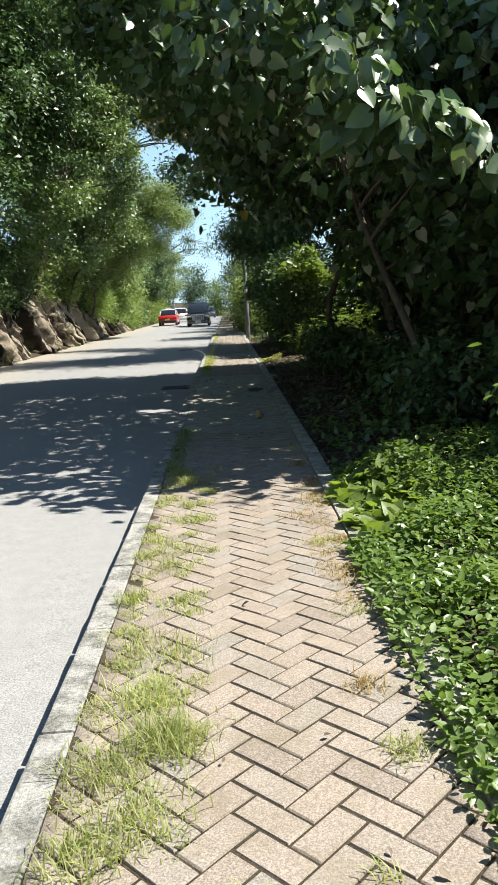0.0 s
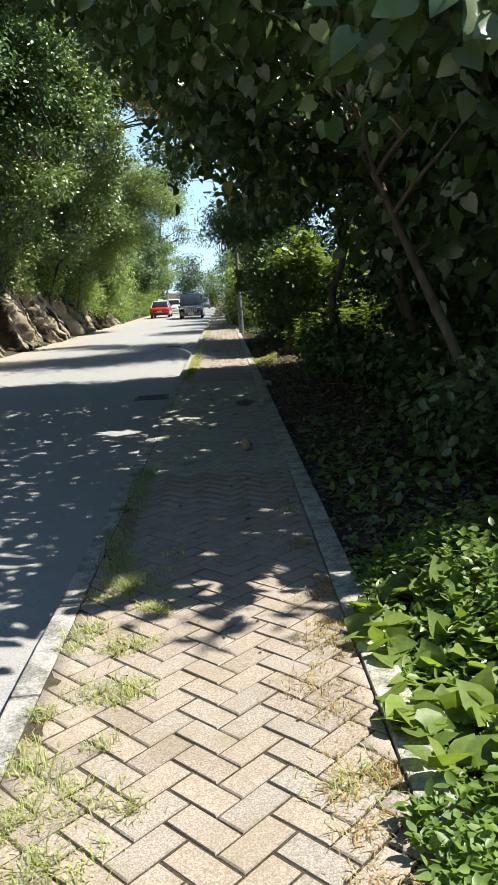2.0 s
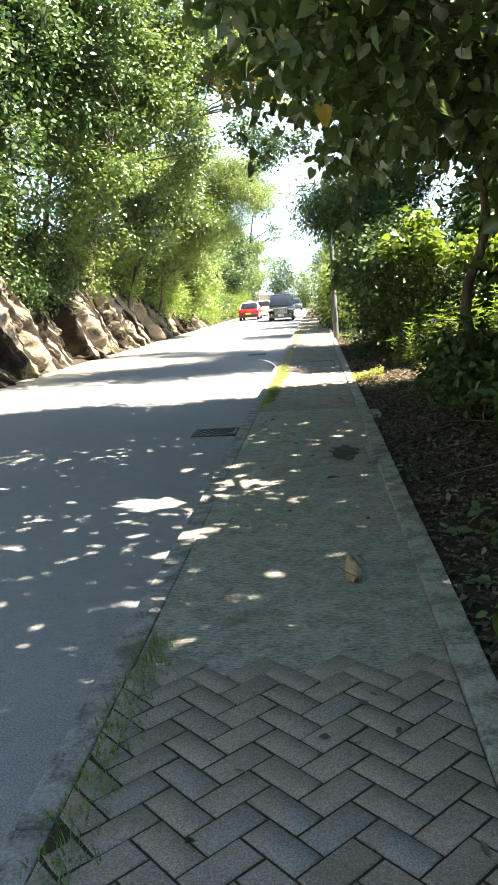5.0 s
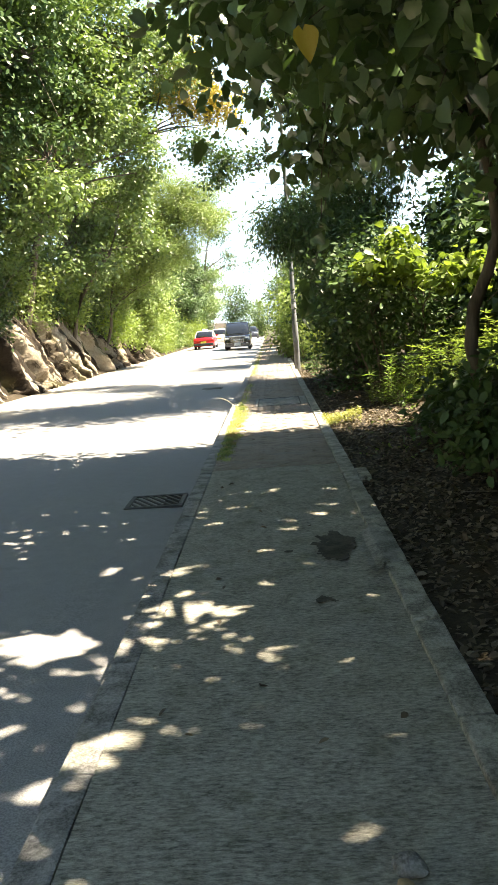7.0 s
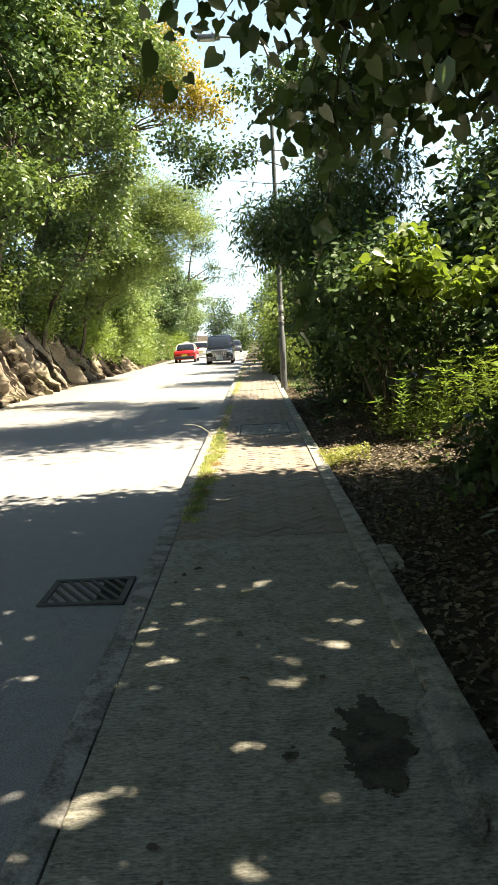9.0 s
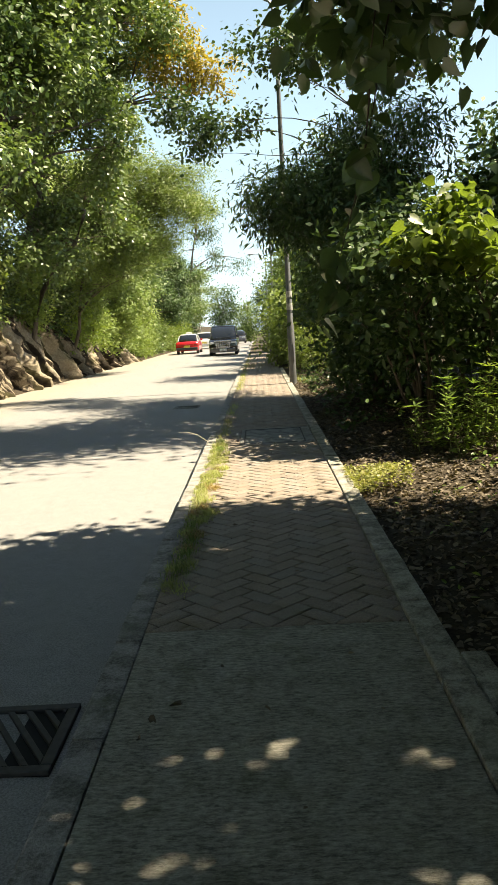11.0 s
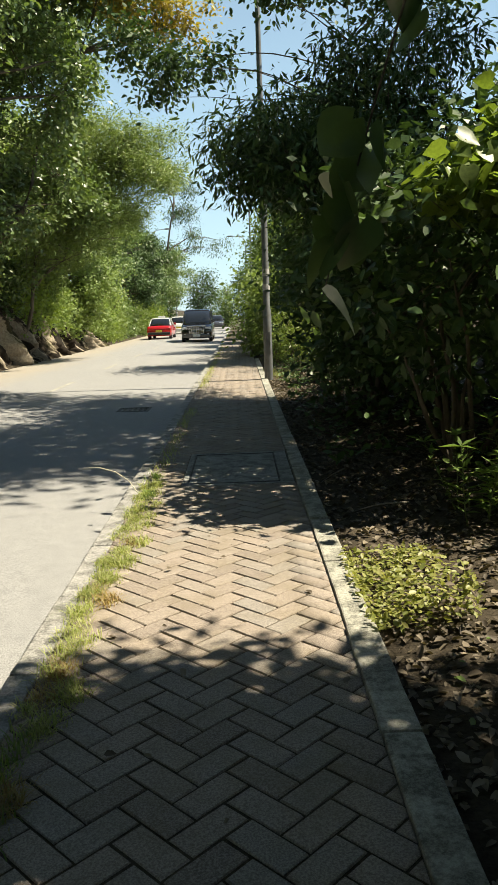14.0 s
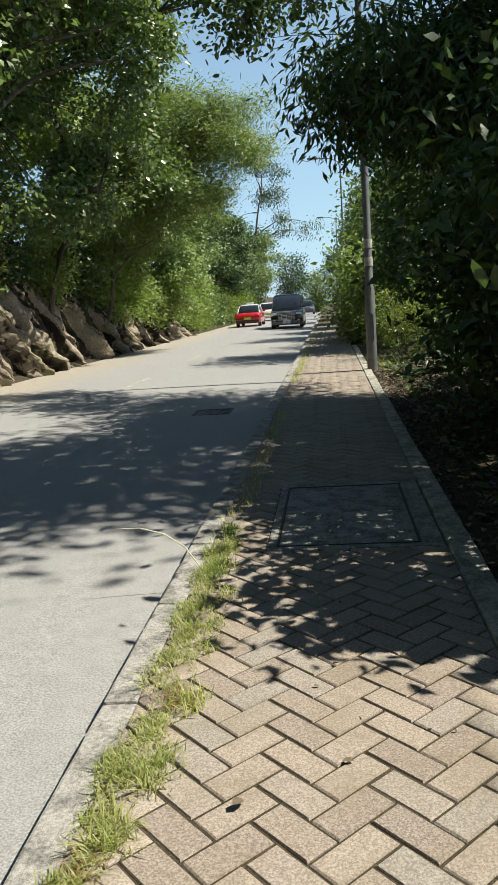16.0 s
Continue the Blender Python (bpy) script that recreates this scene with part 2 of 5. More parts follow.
# ---- mesh helpers ----
def mesh_of(name, verts, sizes, idx, mat, smooth=False):
    """A mesh from numpy arrays: vertices, polygon sizes and vertex indices."""
    me = bpy.data.meshes.new(name)
    verts, sizes, idx = np.asarray(verts, np.float32), np.asarray(sizes, np.int32), np.asarray(idx, np.int32)
    me.vertices.add(len(verts))
    me.vertices.foreach_set("co", verts.ravel())
    me.loops.add(len(idx))
    me.loops.foreach_set("vertex_index", idx)
    me.polygons.add(len(sizes))
    me.polygons.foreach_set("loop_start", np.concatenate(([0], np.cumsum(sizes)[:-1])).astype(np.int32))
    if smooth:
        me.polygons.foreach_set("use_smooth", np.ones(len(sizes), bool))
    me.update(calc_edges=True)
    me.materials.append(mat)
    return me


def child(name, me, parent, label="", kind=""):
    ob = new(name, me)
    ob.parent = parent
    return tagged(ob, label, kind=kind)


def part(name, bm, mat, parent=None, label="", smooth=False):
    """One bmesh as one mesh object."""
    me = bpy.data.meshes.new(name)
    bm.normal_update()
    bm.to_mesh(me)
    bm.free()
    me.materials.append(mat)
    if smooth:
        me.polygons.foreach_set("use_smooth", np.ones(len(me.polygons), bool))
    ob = new(name, me)
    ob.parent = parent
    return tagged(ob, label)


def box(x0, x1, y0, y1, z0, z1, bevel=0.0, seg=2):
    bm = bmesh.new()
    bmesh.ops.create_cube(bm, size=1.0)
    bmesh.ops.transform(bm, matrix=Matrix.Translation(((x0 + x1) / 2, (y0 + y1) / 2, (z0 + z1) / 2)) @ Matrix.Diagonal((x1 - x0, y1 - y0, z1 - z0, 1)), verts=bm.verts)
    if bevel:
        bmesh.ops.bevel(bm, geom=bm.edges[:], offset=bevel, segments=seg, affect="EDGES", profile=0.6)
    return bm


def grid(xs, ys, z_of):
    """Vertices and quads of a height sheet over xs and ys."""
    xs, ys = np.asarray(xs, float), np.asarray(ys, float)
    X, Y = np.meshgrid(xs, ys)
    V = np.stack((X, Y, z_of(X, Y)), -1).reshape(-1, 3)
    nx, ny = len(xs), len(ys)
    a = (np.arange(ny - 1)[:, None] * nx + np.arange(nx - 1)[None]).ravel()
    Q = np.stack((a, a + 1, a + nx + 1, a + nx), -1)
    return V, Q


def wobble(X, Y, s, seed=0.0):
    """Smooth pseudo-noise from sines, about -1 to 1."""
    return (np.sin(X * s * 1.3 + Y * s * 0.7 + seed) + np.sin(X * s * -0.8 + Y * s * 1.9 + seed * 2.1 + 1.7) + np.sin(X * s * 2.7 + Y * s * 2.2 + seed * 0.7 + 4.0) * 0.6) / 2.6


def tube(paths, sides=7):
    """Tapered tubes along polylines: a list of (points, radii)."""
    V, Q, n0 = [], [], 0
    ang = np.arange(sides) * 2 * np.pi / sides
    for pts, rad in paths:
        pts, rad = np.asarray(pts, float), np.asarray(rad, float)
        d = np.gradient(pts, axis=0)
        d /= np.linalg.norm(d, axis=1, keepdims=True) + 1e-9
        ref = np.where(np.abs(d[:, 2:3]) > 0.9, np.array([[1.0, 0, 0]]), np.array([[0, 0, 1.0]]))
        u = np.cross(d, ref)
        u /= np.linalg.norm(u, axis=1, keepdims=True) + 1e-9
        w = np.cross(d, u)
        ring = pts[:, None] + rad[:, None, None] * (u[:, None] * np.cos(ang)[None, :, None] + w[:, None] * np.sin(ang)[None, :, None])
        V.append(ring.reshape(-1, 3))
        k = len(pts)
        a = (n0 + np.arange(k - 1)[:, None] * sides + np.arange(sides)[None])
        b = (n0 + np.arange(k - 1)[:, None] * sides + (np.arange(sides)[None] + 1) % sides)
        Q.append(np.stack((a, b, b + sides, a + sides), -1).reshape(-1, 4))
        n0 += k * sides
    Q = np.concatenate(Q)
    return np.concatenate(V), np.full(len(Q), 4), Q.ravel()


LEAF = {
    # outline (along, across), faces
    "diamond": ([(0, 0), (0.45, 0.26), (1, 0), (0.45, -0.26)], [(0, 1, 2, 3)]),
    "lance": ([(0, 0), (0.4, 0.13), (1, 0), (0.4, -0.13)], [(0, 1, 2, 3)]),
    "oval": ([(0, 0), (1, 0), (0.3, 0.27), (0.7, 0.22), (0.3, -0.27), (0.7, -0.22)], [(0, 2, 3, 1), (0, 1, 5, 4)]),
    "heart": ([(0, 0), (0.45, 0), (1.02, 0), (-0.14, 0.26), (0.12, 0.46), (0.48, 0.40), (0.8, 0.17), (-0.14, -0.26), (0.12, -0.46), (0.48, -0.40), (0.8, -0.17)],
              [(0, 3, 4, 5, 1), (1, 5, 6, 2), (0, 1, 9, 8, 7), (1, 2, 10, 9)]),
}


def broad_leaf(rows=10):
    """A finely divided heart-shaped leaf with rounded lobes, for twigs close to the path."""
    pts = []
    for i in range(rows + 1):
        u = i / rows
        w = 0.47 * (min(u, 0.25) * 4) ** 0.45 if u < 0.25 else 0.47 * (1 - ((u - 0.25) / 0.75) ** 1.5)
        for c in (-1, -0.55, 0, 0.55, 1):
            pts.append((u * 1.05 - 0.2 * abs(c) * (1 - u) ** 3, c * (w + 0.1 * (1 - u) ** 6 + 0.002)))
    return pts, [(5 * i + j, 5 * i + j + 1, 5 * i + j + 6, 5 * i + j + 5) for i in range(rows) for j in range(4)]


LEAF["broad"] = broad_leaf()


def leaf_mesh(name, P, A, N, size, shape, mat, rng, fold=0.25, curl=0.25):
    """Leaves at P with axis A and face normal N."""
    out, faces = LEAF[shape]
    out = np.array(out)
    n, k = len(P), len(out)
    A = A / (np.linalg.norm(A, axis=1, keepdims=True) + 1e-9)
    B = np.cross(N, A)
    B /= np.linalg.norm(B, axis=1, keepdims=True) + 1e-9
    C = np.cross(A, B)
    f = fold * rng.uniform(0.2, 1.4, n)[:, None]
    c = curl * rng.uniform(-0.3, 1.3, n)[:, None]
    h = f * np.abs(out[None, :, 1]) - c * out[None, :, 0] ** 2
    s = np.asarray(size)[:, None, None]
    V = P[:, None] + s * (A[:, None] * out[None, :, :1] + B[:, None] * out[None, :, 1:] + C[:, None] * h[..., None])
    sizes = np.tile([len(q) for q in faces], n)
    flat = np.concatenate([np.array(q) for q in faces])
    idx = (np.arange(n)[:, None] * k + flat[None]).ravel()
    return mesh_of(name, V.reshape(-1, 3), sizes, idx, mat, shape == "broad")


def unit(v):
    return v / (np.linalg.norm(v, axis=-1, keepdims=True) + 1e-9)


def clump_leaves(rng, centres, per, spread, droop=0.3, flat=0.75, up=0.8, face=(0, 0)):
    """Leaf places, axes and normals round clump centres."""
    n = len(centres) * per
    off = rng.normal(size=(n, 3)) * np.array([1, 1, flat]) * spread
    P = np.repeat(centres, per, 0) + off
    A = unit(rng.normal(size=(n, 3)) * np.array([1, 1, 0.6]) + unit(off) * 0.6 - np.array([0, 0, droop]))
    N = unit(rng.normal(size=(n, 3)) * 0.55 + np.array([*face, up]) + unit(off) * 0.35)
    return P, A, N


def bend(a, b, k, rng, sag=0.0, jit=0.06):
    a, b = np.asarray(a, float), np.asarray(b, float)
    s = np.linspace(0, 1, k)[:, None]
    L = np.linalg.norm(b - a)
    p = a + (b - a) * s + rng.normal(size=(k, 3)) * L * jit * np.sin(np.pi * s)
    p[:, 2] += sag * L * np.sin(np.pi * s[:, 0])
    for _ in range(3):
        p[1:-1] = (p[:-2] + 2 * p[1:-1] + p[2:]) / 4
    return p


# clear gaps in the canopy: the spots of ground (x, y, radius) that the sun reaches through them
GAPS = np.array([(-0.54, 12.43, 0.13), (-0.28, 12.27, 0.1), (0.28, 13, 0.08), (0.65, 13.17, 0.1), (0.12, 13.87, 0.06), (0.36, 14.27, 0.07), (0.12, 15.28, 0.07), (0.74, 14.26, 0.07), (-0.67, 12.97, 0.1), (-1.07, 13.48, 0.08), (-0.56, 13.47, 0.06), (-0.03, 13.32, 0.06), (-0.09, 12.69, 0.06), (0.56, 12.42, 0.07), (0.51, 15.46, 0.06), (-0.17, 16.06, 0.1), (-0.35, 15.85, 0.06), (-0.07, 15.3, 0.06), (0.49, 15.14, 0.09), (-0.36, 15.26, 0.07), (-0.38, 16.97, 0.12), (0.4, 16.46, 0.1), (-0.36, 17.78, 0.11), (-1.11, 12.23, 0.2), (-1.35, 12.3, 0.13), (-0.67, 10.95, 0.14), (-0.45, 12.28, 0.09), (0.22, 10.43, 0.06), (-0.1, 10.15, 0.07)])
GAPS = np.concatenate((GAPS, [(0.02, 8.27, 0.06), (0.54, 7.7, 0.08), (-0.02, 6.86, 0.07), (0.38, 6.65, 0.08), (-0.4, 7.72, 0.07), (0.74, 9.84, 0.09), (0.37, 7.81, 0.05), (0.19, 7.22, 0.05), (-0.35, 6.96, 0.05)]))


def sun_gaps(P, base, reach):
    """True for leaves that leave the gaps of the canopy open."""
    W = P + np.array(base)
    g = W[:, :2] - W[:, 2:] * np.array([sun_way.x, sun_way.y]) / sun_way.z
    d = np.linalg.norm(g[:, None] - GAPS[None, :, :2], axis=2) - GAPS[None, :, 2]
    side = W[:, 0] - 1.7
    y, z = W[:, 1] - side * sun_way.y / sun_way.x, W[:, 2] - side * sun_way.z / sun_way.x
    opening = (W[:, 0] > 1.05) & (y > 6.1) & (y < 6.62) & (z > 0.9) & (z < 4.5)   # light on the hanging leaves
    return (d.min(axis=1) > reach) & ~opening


def plant(name, label, category, base, height, lobes, clumps, per, spread, size, shape, mat, bark, seed, r0=0.12, droop=0.3, group="", shell=0.45, low=0.25, up=0.8, stems=1, head_at=None, cluster=0.0, face=(0, 0)):
    """A tree or bush: trunk, branches and crown, in metres from its base. lobes: ellipsoids (x, y, z, rx, ry, rz)."""
    rng = np.random.default_rng(seed)
    root = new(name)
    root.location = base
    tagged(root, label, category, group)
    vol = np.array([l[3] * l[4] * l[5] for l in lobes]) ** 0.67
    pick = rng.choice(len(lobes), clumps, p=vol / vol.sum())
    L = np.array(lobes)[pick]
    C = L[:, :3] + unit(rng.normal(size=(clumps, 3))) * L[:, 3:] * (rng.uniform(0, 1, (clumps, 1)) ** shell)
    if cluster:
        k = max(6, clumps // 7)
        C = C[:k][rng.integers(0, k, clumps)] + rng.normal(size=(clumps, 3)) * cluster * np.array([1, 1, 0.7])
    C = C[C[:, 2] > 0.12]
    top = np.average(np.array(lobes)[:, :3], axis=0, weights=vol)
    top = np.array([top[0] * 0.6, top[1] * 0.6, max(height * 0.8, top[2])])
    trunks, paths, spine = [], [], []
    for s in range(stems):
        foot = np.array([rng.normal() * r0 * 2.5, rng.normal() * r0 * 2.5, -0.15]) * (s > 0) + np.array([0, 0, -0.15 * (s == 0)])
        head = top + rng.normal(size=3) * (0.05 if stems == 1 else 0.22) * height * np.array([1, 1, 0.4])
        head = head if head_at is None else np.array(head_at)
        t = bend(foot, head, 13, rng, jit=0.06 if head_at is None else 0.03)
        rad = np.linspace(r0, r0 * 0.22, 13)
        rad[0] *= 1.45
        trunks.append((t, rad))
        spine.append(t)
    spine = np.concatenate(spine)
    hubs = C[rng.choice(len(C), max(3, min(16, len(C) // 9)), replace=False)] * 0.82 + top * np.array([0.18, 0.18, 0.12])
    for h in hubs:
        ok = spine[(spine[:, 2] < h[2] + 0.1 * height) & (spine[:, 2] > low * height)]
        a = spine[len(spine) // 2] if not len(ok) else ok[np.argmin(np.linalg.norm(ok - h, axis=1) + np.abs(ok[:, 2] - h[2] + 0.15 * height) * 0.6)]
        paths.append((bend(a, h, 9, rng, 0.06), np.linspace(r0 * 0.42, r0 * 0.12, 9)))
    for pts, rad in paths:
        child("limb", mesh_of("limb", *tube([(pts, rad)], 6), bark, True), root)
    paths = []
    for c in C:
        h = hubs[np.argmin(np.linalg.norm(hubs - c, axis=1))]
        paths.append((bend(h, c, 4, rng, 0.08, 0.1), np.linspace(r0 * 0.12, 0.004, 4)))
    child("trunk", mesh_of("trunk", *tube(trunks, 9), bark, True), root)
    child("twig_mass", mesh_of("twig_mass", *tube(paths, 3), bark, True), root, kind="stuff")
    P, A, N = clump_leaves(rng, C, per, spread, droop, up=up, face=face)
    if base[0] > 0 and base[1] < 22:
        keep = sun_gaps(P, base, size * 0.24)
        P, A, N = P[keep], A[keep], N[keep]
    child("crown", leaf_mesh("crown", P, A, N, size * rng.uniform(0.6, 1.3, len(P)), shape, mat, rng), root)
    return root


# ---- the setting: ground, road, kerbs, pavement ----
KERB_X0, KERB_X1 = -0.775, -0.645    # road-side and path-side faces of the kerb
EDGE_X0, EDGE_X1 = 0.69, 0.83      # concrete edging behind the path
ROAD_Z, ROAD_L = -0.13, -7.5


def far_drop(Y):
    """The road dips beyond its crest."""
    return -0.00022 * np.clip(Y - 95.0, 0, 160) ** 2


def wall_height(Y):
    return np.interp(Y, [-60, 10, 30, 44, 52, 60, 66], [2.9, 2.9, 2.8, 2.55, 2.1, 1.2, 0.35])


def ground_z(X, Y):
    h = wall_height(Y)
    left = np.where(X < -7.5, np.interp(-X, [9.05, 9.95], [0, 1]) * (h - 0.12) + np.clip(-10.0 - X, 0, 25) * 0.42, 0)
    right = np.where(X > 0.9, np.clip(X - 0.9, 0, 1.2) * 0.10 + np.clip(X - 2.1, 0, 8) * 0.13, 0)
    rough = wobble(X, Y, 1.9) * 0.035 * np.clip((X - 0.85) * 3, 0, 1) + wobble(X, Y, 0.5, 2.0) * 0.4 * np.clip((-10 - X) * 0.3, 0, 1)
    under = np.where((X > -7.55) & (X < 0.82), -0.24, -0.035)
    return under + left + right + rough + far_drop(Y)


xs = np.concatenate(([-2500, -600, -150, -60, -40], np.arange(-30, -7.4, 1.0), [-7.5, -5, -2, 0.0, 0.8, 0.84], np.arange(1.0, 5, 0.16), np.arange(5, 14, 1.0), [20, 40, 80, 200, 700, 2500]))
ys = np.concatenate(([-2500, -400, -120, -60, -30], np.arange(-15, 0, 1.5), np.arange(0, 36, 0.3), np.arange(36, 130, 2.5), [140, 160, 180, 205, 230, 255, 300, 450, 900, 2500]))
V, Q = grid(xs, ys, ground_z)
tagged(new("ground", mesh_of("ground", V, np.full(len(Q), 4), Q.ravel(), M["soil"], True)), "dark brown woodland soil under the roadside trees", "ground", kind="structure")

xs = np.linspace(ROAD_L - 0.15, KERB_X0, 24)
ys = np.concatenate(([-60, -30], np.arange(-10, 130, 1.5), np.arange(130, 256, 6)))
V, Q = grid(xs, ys, lambda X, Y: ROAD_Z + 0.035 * (1 - ((X + 4.1) / 3.4) ** 2) * (np.abs(X + 4.1) < 3.4) + 0.006 * wobble(X, Y, 0.8) * (X < KERB_X0 - 0.2) + far_drop(Y))
tagged(new("road", mesh_of("road", V, np.full(len(Q), 4), Q.ravel(), M["asphalt"], True)), "weathered pale grey road with sandy left edge", "road", kind="structure")


def worn_strip(name, x0, x1, z0, z1, y0, y1, step, mat, label, seed, gap=0.006, chip=0.004):
    """A row of kerb stones along y, each a bevelled block of its own."""
    root = tagged(new(name), label, "kerb", kind="structure")
    rng = np.random.default_rng(seed)
    y, k = y0, 0
    base = None
    while y < y1:
        L = step
        bm = box(x0 + rng.uniform(-chip, chip), x1 + rng.uniform(-chip, chip), y + gap, y + L - gap, z0, z1 + rng.uniform(-chip, chip), 0.012, 2)
        cut = [e for e in bm.edges if e.calc_length() > 0.3]
        bmesh.ops.subdivide_edges(bm, edges=cut, cuts=5)
        for v in bm.verts:
            j = noise.noise(v.co * 6.0) * chip * 1.3
            v.co.z += j if v.co.z > z1 - 0.02 else 0
            v.co.x += noise.noise(v.co * 7.0 + Vector((9, 0, 0))) * chip
        part("kerb_stone", bm, mat, root)
        y += L
    return root


worn_strip("kerb", KERB_X0, KERB_X1, -0.3, 0.0, -2.0, 60.0, 0.915, M["kerb"], "weathered grey granite kerb stones along the road", 3)
worn_strip("edging", EDGE_X0, EDGE_X1, -0.2, 0.022, -2.0, 40.0, 0.93, M["edging"], "mossy concrete edging between path and verge", 4)
far = box(KERB_X0, KERB_X1, 60, 104, -0.3, 0.0, 0.012)
part("kerb_far", far, M["kerb"], bpy.data.objects["kerb"])

# bedding soil below the pavers, reaching up into the joints
xs = np.linspace(KERB_X1 + 0.002, EDGE_X0 - 0.002, 26)
ys = np.concatenate(([-6, -3], np.arange(-1, 33, 0.1), np.arange(33, 105, 1.0)))
V, Q = grid(xs, ys, lambda X, Y: np.where((Y > 8.9) & (Y < 16.36), -0.05, -0.0025 + 0.002 * wobble(X, Y, 7.0) + np.clip(0.008 - (X - KERB_X1) * 0.04, 0, 1) * np.clip(0.6 + 0.7 * wobble(X, Y, 9.0, 1.3) + 0.5 * wobble(X, Y, 23.0, 2.0), 0, 1) * (Y < 8.5)))
tagged(new("pavement", mesh_of("pavement", V, np.full(len(Q), 4), Q.ravel(), M["joint"], True)), "earth bedding of the paved footpath", "pavement", kind="structure")

SLAB_Y1 = 16.38
bays = [(8.97, SLAB_Y1)]
for i, (a, b) in enumerate(bays):
    xs = np.linspace(KERB_X1 + 0.006, EDGE_X0 - 0.003, 40)
    ys = np.arange(a, b + 0.001, 0.03)
    V, Q = grid(xs, ys, lambda X, Y: -0.002 + 0.0012 * wobble(X * 0.3, Y, 60.0) + 0.004 * wobble(X, Y, 3.0))
    ob = new("pavement_slab_%d" % (i + 1), mesh_of("slab", V, np.full(len(Q), 4), Q.ravel(), M["slab"], True))
    tagged(ob, "brushed grey concrete footpath slab with dark stains", "pavement", kind="structure")

# ---- rock cut beside the road ----
def rock_face():
    # the coarse stretch up to y = 8 is unseen, added to block low sky light
    ys = np.concatenate((np.arange(-16, 8, 0.4), np.arange(8, 66, 0.07)))
    hs = np.linspace(0, 1, 40)
    Y, S = np.meshgrid(ys, hs)
    h = wall_height(Y)
    Zh = S * h
    def crest(f, lean, seed):
        n = np.array([noise.noise((y * f + lean * z, z * 0.13 * f, seed)) for y, z in zip(Y.ravel(), Zh.ravel())]).reshape(Y.shape)
        return np.clip(1 - np.abs(n) * 2.4, 0, 1)

    fine = np.array([noise.fractal((y * 1.6, z * 1.1, 8.0), 0.7, 2.0, 5) for y, z in zip(Y.ravel(), Zh.ravel())]).reshape(Y.shape)
    u = Y * 0.43 + Zh * 0.2 + 0.3 * wobble(Y, Zh * 0.1, 0.5) + 0.06 * fine
    saw = u - np.floor(u)
    k = np.floor(u)
    depth = 0.6 + 0.35 * wobble(k, k * 0.7, 2.3)
    rib = (1 - saw) ** 0.8 * np.clip(saw * 9, 0, 1) * depth
    v = Y * 1.15 + Zh * 0.5 + 0.3 * wobble(Y, Zh, 1.3, 4.0) + 0.12 * fine
    sv = v - np.floor(v)
    small = (1 - sv) * np.clip(sv * 9, 0, 1) * 0.2
    shape = np.interp(S, [0, 0.12, 0.75, 1.0], [1.0, 0.95, 0.8, 0.35])
    bulge = ((rib + small) * shape + crest(1.15, 0.5, 9.1) ** 2 * 0.1 + fine * 0.2) * np.clip(h, 0, 1)
    X = ROAD_L - 0.8 - S * 0.75 + bulge + 0.15 * (1 - S) ** 8 * (0.6 + fine)
    Z = ROAD_Z - 0.02 + S * h * (1 + 0.12 * wobble(Y, Y * 0, 1.1)) + 0.05 * fine
    V = np.stack((X, Y, Z), -1).reshape(-1, 3)
    nx = len(ys)
    a = (np.arange(len(hs) - 1)[:, None] * nx + np.arange(nx - 1)[None]).ravel()
    Q = np.stack((a, a + 1, a + nx + 1, a + nx), -1)
    ob = new("rock_cut", mesh_of("rock_cut", V, np.full(len(Q), 4), Q.ravel(), M["rock"], False))
    return tagged(ob, "ribbed brown earth and rock cut with dark water stains and painted cleft shade", "embankment", kind="structure")


rock_face()


# ---- trees on the bank across the road ----
def gz(x, y):
    return float(ground_z(np.array(float(x)), np.array(float(y))))


def bank_tree(x, y, lobes, lf, seed, clumps=150, per=130, spread=0.28, size=0.235, r0=0.2, label="", shape="diamond", bark="bark", droop=0.3, cluster=0.5, face=(0.45, -0.3)):
    """lobes in world x offsets from the base and heights above the road."""
    z = gz(x, y)
    lb = [(a, b, c - z, d, e, f) for a, b, c, d, e, f in lobes]
    top = max(l[2] + l[5] for l in lb)
    return plant("tree", label or "tall broadleaf tree on the bank above the rock cut", "tree", (x, y, z), top * 0.9, lb, clumps, per, spread, size, shape, M[lf], M[bark], seed, r0, droop, "bank trees", cluster=cluster, face=face)


BANK = [
    # x, y, leaf, top, reach towards the road at mid height
    # first row of four: unseen trees added to block sky light from behind
    (-11.0, -13, "leaf_mid", 14, 3.2), (-11.0, -6, "leaf_dark", 15, 3.4), (-11.0, 1, "leaf_mid", 15, 3.2), (-11.2, 8, "leaf_mid", 15, 3.0),
    (-11.2, 15, "leaf_dark", 14, 2.4), (-10.8, 20.5, "leaf_dark", 16, 3.0), (-10.4, 26, "leaf_dark", 17, 3.4), (-10.2, 31.5, "leaf_mid", 17.5, 4.2),
    (-10.0, 38, "leaf_mid", 16.5, 4.6), (-10.0, 44, "leaf_mid", 14.5, 4.4), (-10.2, 51, "leaf_light", 10.5, 3.8), (-10.0, 58, "leaf_light", 9.0, 3.2),
    (-10.2, 66, "leaf_mid", 9.0, 2.8), (-10.2, 75, "leaf_dark", 10.0, 3.6), (-10.0, 85, "leaf_dark", 9.5, 3.6), (-10.0, 97, "leaf_mid", 9.0, 3.6), (-10.0, 112, "leaf_mid", 9.0, 3.8),
]
